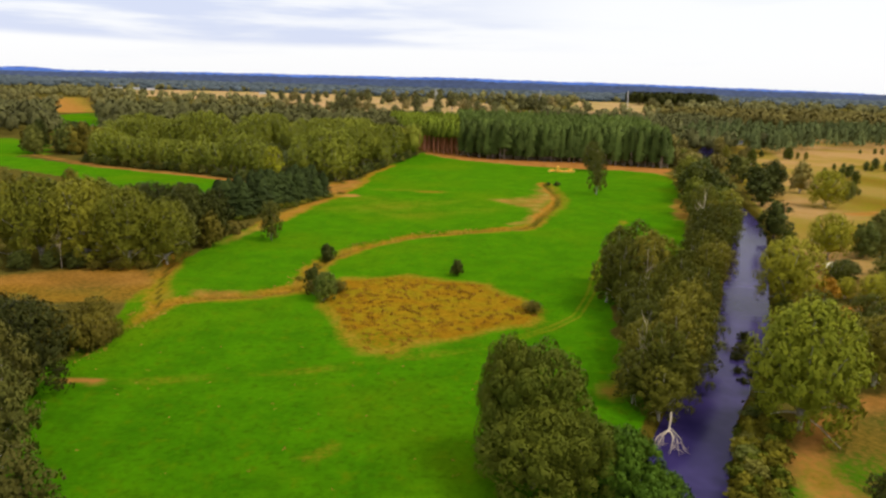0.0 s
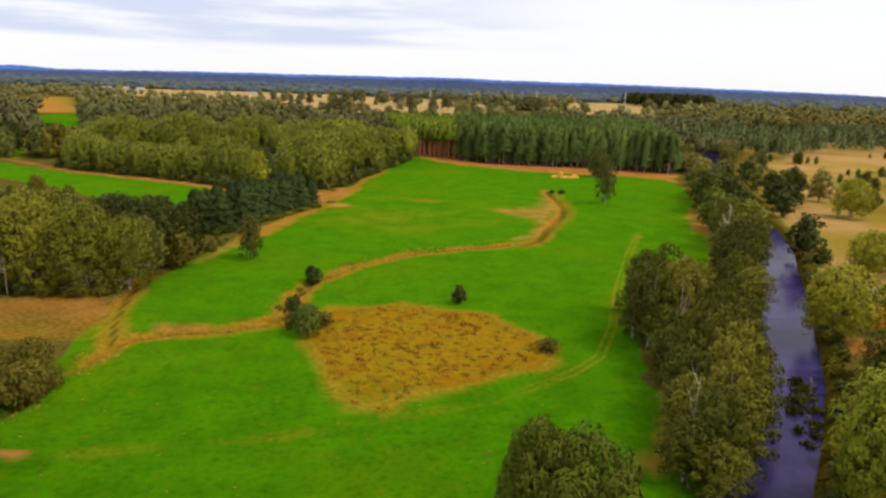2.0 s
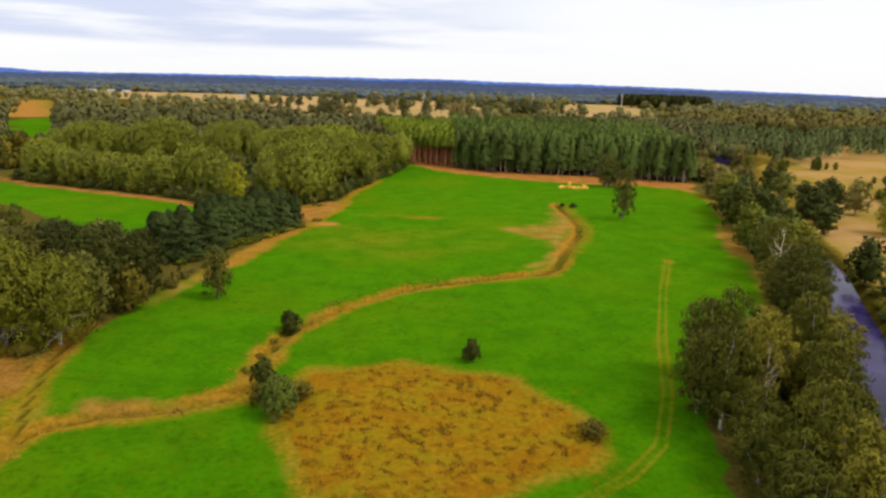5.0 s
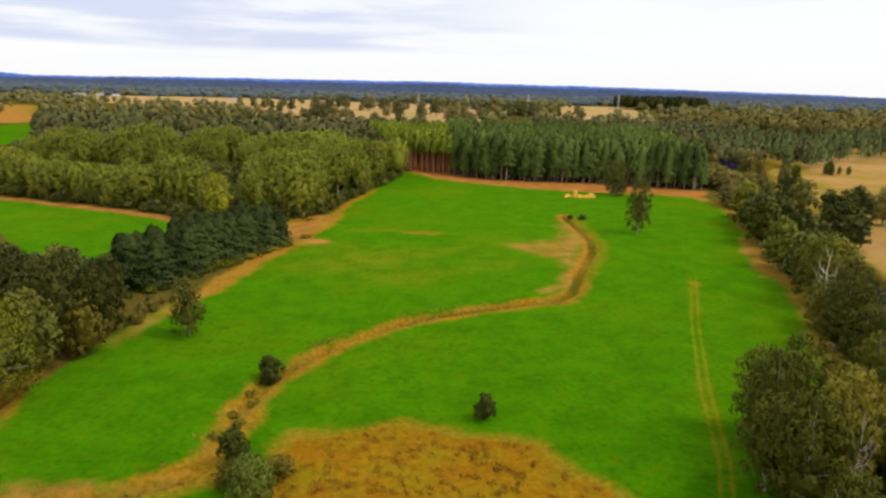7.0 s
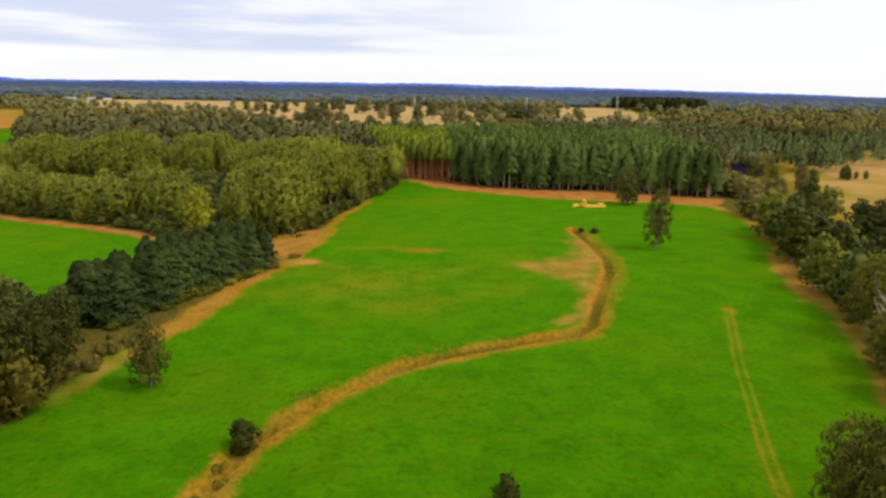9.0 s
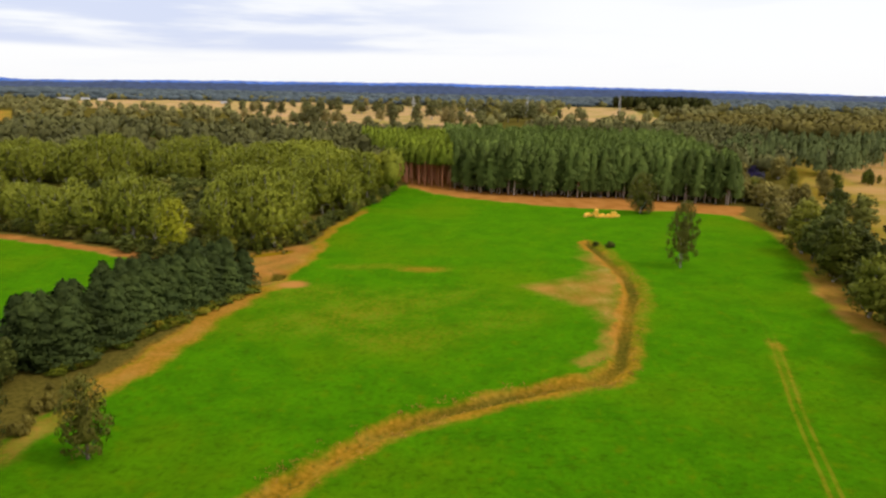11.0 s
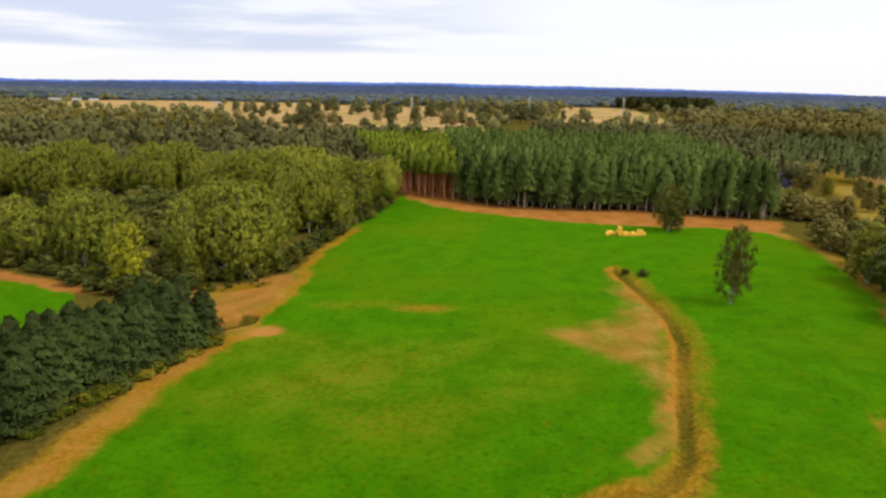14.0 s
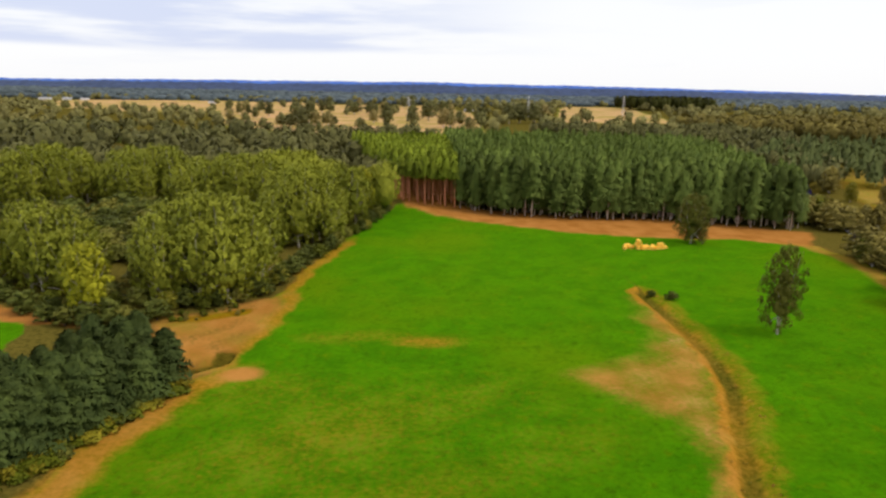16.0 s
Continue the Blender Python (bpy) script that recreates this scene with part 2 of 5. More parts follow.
    ruts = math_node(t, "MULTIPLY", ruts, smooth(t, math_node(t, "ADD", mid, math_node(t, "MULTIPLY", fine_n, 0.3)), 0.45, 0.7, 0.25, 0.95))
    c = mix_rgb(t, math_node(t, "MULTIPLY", ruts, attribute(t, "track_wear")), c, straw)
    c = mix_rgb(t, w_bare, c, bare)
    c = mix_rgb(t, weight("rust"), c, rust)
    c = mix_rgb(t, w_mud_shade, c, mud_shade)
    wet = smooth(t, math_node(t, "ADD", math_node(t, "ABSOLUTE", attribute(t, "ditch_side")), math_node(t, "MULTIPLY", wob, 1.4)), 2.3, 0.7, 0.0, 0.95)
    wet = math_node(t, "MULTIPLY", wet, attribute(t, "ditch_wet"))
    c = mix_rgb(t, wet, c, mud_shade)
    blade_cover = math_node(t, "SUBTRACT", 1.0, math_node(t, "MAXIMUM", math_node(t, "MAXIMUM", w_litter, math_node(t, "MAXIMUM", w_mud_shade, math_node(t, "MULTIPLY", w_dry, 0.8))), math_node(t, "MULTIPLY", math_node(t, "MAXIMUM", w_straw, w_bare), 0.7)), clamp=True)
    t.links.new(math_node(t, "MULTIPLY", blade_cover, 0.85), p.inputs["Sheen Weight"])
    t.links.new(c, p.inputs["Base Color"])
    p.inputs["Roughness"].default_value = 0.9
    p.inputs["Specular IOR Level"].default_value = 0.0
    p.inputs["Sheen Roughness"].default_value = 0.6
    t.links.new(mix_rgb(t, 0.3, c, (0.24, 0.5, 0.02)), p.inputs["Sheen Tint"])
    b = nd(t, "ShaderNodeBump", Strength=0.5, Distance=0.3)
    t.links.new(math_node(t, "ADD", fine_n, math_node(t, "MULTIPLY", grain, 0.3)), b.inputs["Height"])
    t.links.new(b.outputs[0], p.inputs["Normal"])
    return m


def water_material():
    m, t, p = material("dark_river_water")
    geo = t.nodes.new("ShaderNodeNewGeometry")
    n = noise_node(t, geo.outputs["Position"], 0.12, 3.0)
    # Violet of the reflected sky is put into the base colour.
    t.links.new(mix_rgb(t, smooth(t, n, 0.35, 0.7), (0.022, 0.015, 0.070), (0.040, 0.028, 0.108)), p.inputs["Base Color"])
    p.inputs["Roughness"].default_value = 0.18
    p.inputs["Specular IOR Level"].default_value = 0.15
    p.inputs["IOR"].default_value = 1.33
    rip = noise_node(t, geo.outputs["Position"], 1.1, 3.0)
    b = nd(t, "ShaderNodeBump", Strength=0.25, Distance=0.08)
    t.links.new(rip, b.inputs["Height"])
    t.links.new(b.outputs[0], p.inputs["Normal"])
    return m


def plain_material(name, a, b, scale=2.0, rough=0.8):
    m, t, p = material(name)
    co_ = t.nodes.new("ShaderNodeTexCoord")
    n = noise_node(t, co_.outputs["Object"], scale, 5.0, 0.6)
    t.links.new(mix_rgb(t, smooth(t, n, 0.3, 0.7), a, b), p.inputs["Base Color"])
    p.inputs["Roughness"].default_value = rough
    bp = nd(t, "ShaderNodeBump", Strength=0.4, Distance=0.04)
    t.links.new(n, bp.inputs["Height"])
    t.links.new(bp.outputs[0], p.inputs["Normal"])
    p.inputs["Specular IOR Level"].default_value = 0.1
    return m


GROUND = ground_material()
WATER = water_material()
STRAW_BALE = plain_material("straw_bale", (0.95, 0.44, 0.03), (1.0, 0.66, 0.13), 4.0)
WRAP_WHITE = plain_material("pale_wrap", (0.72, 0.62, 0.42), (0.85, 0.78, 0.6), 1.0, 0.5)
ROOF_RED = plain_material("rusty_red_roof", (0.22, 0.06, 0.04), (0.36, 0.12, 0.07), 2.0)
WALL_PALE = plain_material("pale_boards", (0.5, 0.46, 0.4), (0.7, 0.66, 0.6), 2.0)
ROOF_GREY = plain_material("grey_roof", (0.25, 0.25, 0.27), (0.42, 0.42, 0.44), 2.0)
STEEL = plain_material("galvanised_steel", (0.45, 0.46, 0.48), (0.6, 0.6, 0.62), 2.0, 0.5)
DARK_OPENING = plain_material("dark_glass", (0.02, 0.02, 0.025), (0.04, 0.04, 0.05), 1.0, 0.2)

# ---------- plan of the land ----------
RIVER = [(-60, -120), (-20, -30), (12, 28), (30, 58), (43, 78), (49, 90), (57, 104), (66, 117), (79, 137), (91, 160), (100, 179), (112, 202), (127, 233),
         (139, 258), (149, 287), (161, 330), (174, 375), (187, 410), (200, 446), (226, 520), (280, 640), (420, 800)]
DITCH = [(-66, 118), (-63, 138), (-60, 151), (-52, 157), (-40, 160), (-31, 165), (-29, 185), (-26, 199), (-16, 213), (-5, 226), (8, 234), (20, 240), (30, 244),
         (41, 247), (48, 255), (54, 270), (61, 287), (68, 304), (72, 322), (73, 343), (73, 369)]
SIDE_DITCH = [(-61, 150), (-67, 166), (-71, 184), (-73, 200)]
MARSH = [(-18, 175), (-2, 178), (12, 174), (21, 171), (29, 159), (33, 150), (29, 141), (18, 137), (9, 132), (2, 127), (-3, 122), (-8, 123), (-12, 131), (-16, 142), (-21, 156)]
TRACK = [(118, 352), (106, 319), (97, 292), (92, 275), (87, 262), (75, 234), (60, 195), (50, 165), (42, 147), (34, 138), (25, 132), (15, 125.5), (3, 121), (-7, 117.5), (-22, 112), (-43, 108), (-58, 106)]
WEST_EDGE = [(-66, 100), (-65, 118), (-66, 200), (-62, 225), (-57, 244), (-51, 262), (-46, 290), (-38, 308), (-31, 317), (-29.5, 352), (-24, 392), (-19, 415), (-6, 465), (6, 512)]
NORTH_EDGE = [(6, 512), (20, 488), (36, 470), (54, 459), (77, 447), (104, 439), (137, 437), (160, 424)]
EAST_EDGE = [(160, 424), (161, 395), (146, 345), (132, 305), (118, 262), (107, 232), (96, 211), (79, 171), (67, 149), (57, 131), (52, 113), (43, 97), (26, 66)]
PADDOCK = [(-125, 165), (-100, 180), (-78, 186), (-70, 172), (-66, 152), (-85, 150), (-125, 155)]
LEFT_FIELD = [(-270, 440), (-182, 390), (-130, 366), (-88, 346), (-80, 316), (-78, 262), (-84, 246), (-98, 252), (-126, 298), (-152, 330), (-260, 400)]
EAST_LAND = [(120, 190), (150, 262), (172, 330), (200, 400), (222, 470), (300, 620), (330, 760), (640, 860), (640, 300), (300, 190), (160, 165), (112, 166)]
FAR_FIELDS = [
    [(-210, 1060), (-100, 965), (110, 950), (170, 1600), (120, 1950), (-320, 2080), (-330, 1550)],
    [(270, 1290), (480, 1290), (690, 2150), (480, 2100)],
    [(-480, 1450), (-220, 1500), (-260, 2000), (-420, 2150), (-900, 2000), (-850, 1750)],
    [(-740, 1330), (-670, 1380), (-450, 965), (-428, 900), (-480, 880)],
    [(-1300, 2200), (-800, 2250), (-800, 2500), (-1300, 2500)],
    [(-170, 900), (-130, 905), (-120, 950), (-190, 950)],
    [(265, 470), (380, 520), (640, 560), (640, 820), (390, 735)],
]
GREEN_FIELDS = [[(-440, 830), (-420, 900), (-353, 772), (-300, 650), (-255, 580), (-300, 572), (-360, 680)], [(-345, 550), (-290, 530), (-240, 440), (-275, 430)], [(-290, 800), (-190, 870), (-165, 915), (-230, 985), (-290, 880)]]


def seg_dist(p, line):
    """Distance from the points p (n, 2) to a polyline."""
    best = np.full(len(p), 1e9)
    for a, b in zip(line, line[1:]):
        a, b = np.array(a, float), np.array(b, float)
        d = b - a
        k = np.clip(((p - a) @ d) / max(d @ d, 1e-9), 0, 1)
        best = np.minimum(best, np.linalg.norm(p - (a + k[:, None] * d), axis=1))
    return best


def side_dist(p, line):
    """Distance to a polyline, negative on its right."""
    best, out = np.full(len(p), 1e9), np.full(len(p), 1e9)
    for a, b in zip(line, line[1:]):
        a, b = np.array(a, float), np.array(b, float)
        d = b - a
        k = np.clip(((p - a) @ d) / max(d @ d, 1e-9), 0, 1)
        e = p - (a + k[:, None] * d)
        r = np.linalg.norm(e, axis=1)
        sg = np.where(d[0] * e[:, 1] - d[1] * e[:, 0] < 0, -1.0, 1.0)
        near = r < best
        best, out = np.where(near, r, best), np.where(near, r * sg, out)
    return out


def inside(p, poly):
    """Signed distance to a polygon's edge, positive inside."""
    d = seg_dist(p, [*poly, poly[0]])
    res = np.zeros(len(p), bool)
    x, y = p[:, 0], p[:, 1]
    for (x1, y1), (x2, y2) in zip(poly, [*poly[1:], poly[0]]):
        hit = ((y1 > y) != (y2 > y))
        xi = (x2 - x1) * (y - y1) / ((y2 - y1) or 1e-9) + x1
        res ^= hit & (x < xi)
    return np.where(res, d, -d)


def ramp(v, lo, hi):
    k = np.clip((v - lo) / (hi - lo), 0, 1)
    return k * k * (3 - 2 * k)


def land_height(p):
    x, y = p[:, 0], p[:, 1]
    near = ramp(np.hypot(x, y - 250), 900, 500)
    z = near * (0.25 * np.sin(x * 0.045 + 1.3) * np.sin(y * 0.037) + 0.12 * np.sin(x * 0.16 + y * 0.11))
    z = z - 1.3 * ramp(seg_dist(p, DITCH), 3.0, 0.5) - 0.9 * ramp(seg_dist(p, SIDE_DITCH), 2.2, 0.4) - 2.2 * ramp(seg_dist(p, [(-44, 316), (-40, 317.5), (-36.5, 320.5), (-36, 326)]), 2.3, 0.7)
    r = seg_dist(p, RIVER)
    return z - 3.0 * ramp(r, 8.0, 4.5)


WILLOW_WOOD = [(-300, 462), (-190, 396), (-130, 372), (-88, 352), (-64, 348), (-46, 348), (-31, 366), (-25, 417), (-12, 465), (2, 508), (-10, 560), (-120, 570), (-290, 560)]
PINE_BLOCK = [(33, 500), (54, 485), (80, 475), (127, 471), (150, 463), (176, 452), (198, 560), (215, 650), (40, 700), (38, 560)]
RED_PINES = [(4, 524), (32, 502), (36, 560), (40, 690), (-30, 690), (-2, 580)]


def spread(near_lo, near_hi, step, far):
    v = list(np.arange(near_lo, near_hi + step, step))
    s = step
    while v[-1] < far:
        s *= 1.09
        v.append(v[-1] + s)
    s = step
    out = []
    a = near_lo
    while a > -far:
        s *= 1.09
        a -= s
        out.append(a)
    return np.array(out[::-1] + v)


def mesh_object(name, verts, faces, mat, parent=None, smooth_faces=False, normals=None):
    me = bpy.data.meshes.new(name)
    me.from_pydata(np.asarray(verts), [], faces if isinstance(faces, list) else faces.tolist())
    me.materials.append(mat)
    if smooth_faces or normals is not None:
        me.shade_smooth()
    if normals is not None:
        me.normals_split_custom_set_from_vertices(normals)
    ob = new(name, me)
    if parent:
        ob.parent = parent
    return ob


def build_ground():
    xs, ys = spread(-125, 190, 1.8, 4900), spread(60, 440, 1.8, 4900)
    nx, ny = len(xs), len(ys)
    X, Y = np.meshgrid(xs, ys)
    p = np.column_stack([X.ravel(), Y.ravel()])
    z = land_height(p)
    idx = np.arange(nx * ny).reshape(ny, nx)
    faces = np.stack([idx[:-1, :-1], idx[:-1, 1:], idx[1:, 1:], idx[1:, :-1]], -1).reshape(-1, 4)
    ob = mesh_object("ground", np.column_stack([p, z]), faces, GROUND, smooth_faces=True)
    x, y = p[:, 0], p[:, 1]
    rv, tr = seg_dist(p, RIVER), seg_dist(p, TRACK)
    flat = p
    p = p + np.column_stack([0.6 * np.sin(y * 0.31 + 2 * np.sin(x * 0.11)) + 0.5 * np.sin(x * 0.8 + y * 0.55), 0.7 * np.sin(x * 0.27 + 2 * np.sin(y * 0.13)) + 0.5 * np.sin(y * 0.9 - x * 0.5)])
    dd = seg_dist(p, DITCH)
    we, ne, ee = seg_dist(p, WEST_EDGE), seg_dist(p, NORTH_EDGE), seg_dist(p, EAST_EDGE)
    wide = 4.2 + 1.4 * ramp(y, 250, 300)
    ds = side_dist(p, DITCH)
    north = ramp(y, 248, 275)
    straw = (0.8 - 0.36 * north * ramp(ds, -0.5, -2.0)) * ramp(ds, -wide - 3.0, -wide + 2.0) * ramp(ds, 4.5, 1.0) * ramp(dd, 14, 9) * ramp(y, 130, 146)
    straw = np.maximum(straw, 0.95 * north * ramp(np.abs(ds - 2.2), 1.9, 0.9) * ramp(dd, 8, 5))
    straw = np.maximum(straw, 0.62 * ramp(seg_dist(p, SIDE_DITCH), 5.5, 1.5))
    straw = np.maximum(straw, ramp(we, 6.8, 1.5) * ramp(y, 222, 255) * 0.78 * ramp(y, 325, 312))
    straw = np.maximum(straw, 0.74 * ramp(seg_dist(p, [(-36, 320), (-31, 336), (-27.5, 355), (-28, 375), (-25, 396), (-18.5, 419), (-12, 446)]), 3.6, 1.2) * ramp(y, 450, 425))
    straw = np.maximum(straw, (0.5 + 0.14 * np.sin(x / 6) * np.sin(y / 5)) * ramp(inside(p, PADDOCK), -2, 2))
    corner = ramp(inside(p, [(-34, 317), (-44, 311), (-54, 330), (-60, 348), (-42, 357), (-29.5, 368), (-28, 354), (-31, 338)]), -3, 3)
    straw = np.maximum(straw, corner * (0.06 + 0.06 * np.sin(x / 2.6 + 1) * np.sin(y / 3.3)))
    straw = np.maximum(straw, 0.34 * ramp(seg_dist(p, [(-18, 334), (-4, 335), (14, 331)]), 9, 0) + 0.3 * ramp(np.hypot((x - 7) / 11, (y - 330.5) / 5), 1.0, 0.2))
    straw = np.maximum(straw, (0.24 + 0.08 * np.sin(x / 4)) * ramp(tr, 4.0, 0.5) * ramp(y, 290, 262))
    straw = np.maximum(straw, 0.62 * ramp(np.hypot((x - 88) / 3.5, (y - 264) / 6), 1.0, 0.1))
    straw = np.maximum(straw, 0.38 * ramp(seg_dist(p, [(-14, 82), (-10, 86)]), 4, 0))
    straw = np.maximum(straw, (0.27 + 0.1 * np.sin(x / 9 + 1.5 * np.sin(y / 13)) * np.sin(y / 8)) * ramp(np.hypot((x + 8) / 70, (y - 290) / 42), 1.0, 0.4))
    worn = ramp(inside(p, [(36, 311), (55, 320), (64, 332), (64, 345), (71, 368), (73, 345), (70, 318), (62, 295), (53, 275), (51, 283), (52, 292), (45, 299)]), -7, 5)
    bare = (0.58 + 0.12 * np.sin(x * 0.4) * np.sin(y * 0.3)) * worn
    bare = np.maximum(bare, 0.5 * ramp(seg_dist(p, [(54, 278), (47, 263), (40, 255)]), 4, 1))
    bare = np.maximum(bare, 0.48 * ramp(seg_dist(p, [(-106, 169), (-92, 171), (-76, 172)]), 16, 3) * ramp(inside(p, PADDOCK), -2, 2))
    bare = np.maximum(bare, ramp(inside(p, [*NORTH_EDGE, (176, 448), (150, 466), (128, 476), (80, 482), (54, 492), (34, 508), (8, 526)]), -3, 2))
    bare = np.maximum(bare, 0.62 * ramp(ee, 7.0, 1.0) * ramp(y, 160, 190))
    bare = np.maximum(bare, 0.7 * ramp(inside(p, [(114, 272), (122, 272), (136, 312), (134, 328), (124, 305)]), -4, 2))
    bare = np.maximum(bare, 0.5 * ramp(we, 5.5, 1.0) * ramp(y, 200, 225) * ramp(y, 318, 300))
    bare = np.maximum(bare, 1.0 * ramp(np.hypot((x + 30.5) / 7.5, (y - 314.5) / 5.5), 1.0, 0.2))
    bare = np.maximum(bare, 0.75 * ramp(seg_dist(p, [(-41, 322), (-43, 332), (-38, 342)]), 7, 1) * (0.75 + 0.25 * np.sin(x * 0.9) * np.sin(y * 0.7)))
    bare = np.maximum(bare, 1.0 * ramp(seg_dist(p, [(-62, 106), (-55, 105.5)]), 2.2, 0.3))
    bare = np.maximum(bare, 0.8 * ramp(seg_dist(p, [(205, 293), (220, 296)]), 9, 2))
    bare = np.maximum(bare, 0.9 * ramp(seg_dist(p, [(-130, 369), (-88, 349), (-74, 345)]), 4.5, 2.0))
    bare = np.maximum(bare, 0.8 * ramp(seg_dist(p, [(-250, 442), (-182, 393), (-130, 369)]), 4.0, 2.0))
    bare = np.maximum(bare, ramp(inside(p, [(100, 150), (130, 148), (132, 158), (106, 160)]), -3, 2))
    bare = np.maximum(bare, 0.62 * ramp(inside(p, [(54, 60), (60, 84), (72, 97), (82, 104), (100, 108), (98, 102), (80, 96), (69, 85), (64, 60)]), -3, 3))
    near_east = ramp(inside(p, [(52, 40), (60, 92), (84, 110), (120, 112), (120, 40)]), -3, 6)
    straw = np.maximum(straw, near_east * (0.34 + 0.12 * np.sin(x / 5) * np.sin(y / 7)))
    bare = np.maximum(np.maximum(bare, ramp(inside(p, RED_PINES), -2, 3)), ramp(inside(p, FAR_FIELDS[3]), -15, 15))
    bare = np.maximum(bare, 0.62 * ramp(seg_dist(p, [(-55, 159.5), (-46, 162)]), 5, 0))
    bare = np.maximum(bare, 0.6 * ramp(seg_dist(p, [(38, 104), (44, 110), (51, 126)]), 5, 0.5))
    bare = np.maximum(bare, corner * (0.8 + 0.2 * np.sin(x / 3.7 + 2 + y / 6) * np.sin(y / 4.3)))
    rust = ramp(inside(p, MARSH), -1.5, 1.5) * (1 - 0.42 * ramp(np.hypot(x + 6, y - 127), 20, 5) - 0.3 * ramp(inside(p, MARSH), 5, 1))
    straw = np.maximum(straw, 0.62 * ramp(np.abs(inside(p, MARSH) - 1.0), 6.0, 1.0))
    rust = np.maximum(rust, corner * (0.2 + 0.2 * np.sin(x / 2.1) * np.sin(y / 2.9 + 1)))
    rust = np.maximum(rust, 0.7 * ramp(seg_dist(p, [(-52, 348), (-38, 352)]), 5, 1))
    mud_shade = np.maximum(ramp(rv, 9.5, 7), corner * (0.37 + 0.1 * np.sin(x / 3.1 + 1.6 * np.sin(y / 4.3)) * np.sin(y / 3.7 + 1.8 * np.sin(x / 4.1))))
    mud_shade = np.maximum(mud_shade, 0.6 * ramp(seg_dist(flat, SIDE_DITCH), 2.2, 0.4))
    # Darker along the gully cut.
    mud_shade = np.maximum(mud_shade, ramp(seg_dist(flat, [(-44, 316), (-40, 317.5), (-36.5, 320.5), (-36, 326)]), 2.4, 0.8))
    # Shadow line below the north strip, painted into the ground colour.
    mud_shade = np.maximum(mud_shade, 0.55 * ramp(ne, 1.8, 0.4) * ramp(x, 100, 60))
    grove = ramp(seg_dist(p, [(54, 134), (60, 155), (65, 176)]), 8.5, 4)
    field = inside(p, [*WEST_EDGE, *NORTH_EDGE, *EAST_EDGE, (20, -200), (-60, -200)])
    litter = np.maximum(ramp(inside(p, WILLOW_WOOD), -3, 3), ramp(inside(p, PINE_BLOCK), -1, 3))
    rough = 0.55 + 0.3 * np.sin(x / 23 + 1) * np.sin(y / 31)
    litter = np.maximum(np.maximum(litter, grove), ramp(field, 0, -6) * np.maximum(rough, ramp(y, 60, 90)))
    for g in [LEFT_FIELD, *GREEN_FIELDS]:
        litter *= ramp(inside(p, g), 2, -2)
    litter *= 1 - 0.25 * ramp(inside(p, PADDOCK), -2, 2)
    litter *= 1 - 0.6 * corner
    litter = np.maximum(litter * (1 - 0.35 * near_east), 0.5 * near_east)
    dryland = (0.55 + 0.12 * np.sin(x / 17) * np.sin(y / 29)) * ramp(inside(p, EAST_LAND), -4, 4)
    straw = np.maximum(straw, 0.5 * np.maximum(ramp(inside(p, EAST_LAND), -4, 4), ramp(inside(p, FAR_FIELDS[6]), -6, 6)) * ramp(y, 900, 820))
    for g in FAR_FIELDS[:3] + FAR_FIELDS[4:]:
        dryland = np.maximum(dryland, ramp(inside(p, g), -15, 15))
    litter *= 1 - ramp(inside(p, FAR_FIELDS[3]), -15, 15)
    dryland = np.maximum(dryland, ramp(y, 2400, 2600) * 0.2)
    litter *= 1 - dryland
    dryland = np.maximum(dryland, worn * (0.41 + 0.04 * np.sin(x * 0.3 + 1) * np.sin(y * 0.5)))
    for name, values in (("straw", straw), ("bare", bare), ("rust", rust), ("mud_shade", mud_shade), ("litter", litter), ("dryland", dryland), ("track_side", side_dist(flat, TRACK)), ("ditch_side", side_dist(flat, DITCH)), ("ditch_wet", 0.3 + 0.25 * np.sin(y / 9 + x / 14) + 0.45 * np.maximum(north, ramp(x, -5, 20))), ("track_wear", (0.12 + 0.88 * ramp(y, 275, 240)) * ramp(y, 350, 300) * (tr < 12) * (0.03 + 0.28 * ramp(x, 18, 38)))):
        a = ob.data.attributes.new(name, "FLOAT", "POINT")
        a.data.foreach_set("value", values.astype(np.float32))
    return tagged(ob, "lush green pasture with dry straw-coloured margins and tracks", "ground", kind="structure")


build_ground()


def build_river():
    line = [Vector((x, y, 0)) for x, y in RIVER]
    v, f = [], []
    for i, a in enumerate(line):
        d = (line[min(i + 1, len(line) - 1)] - line[max(i - 1, 0)]).normalized()
        s = Vector((-d.y, d.x, 0)) * 8.5
        v += [(*(a + s).xy, -1.7), (*(a - s).xy, -1.7)]
        if i:
            f.append((2 * i - 2, 2 * i - 1, 2 * i + 1, 2 * i))
    tagged(mesh_object("water", v, f, WATER), "dark slow river water between wooded banks", "river", kind="structure")


build_river()


# ---------- plants ----------
def unit(v):
    return v / np.maximum(np.linalg.norm(v, axis=-1, keepdims=True), 1e-9)


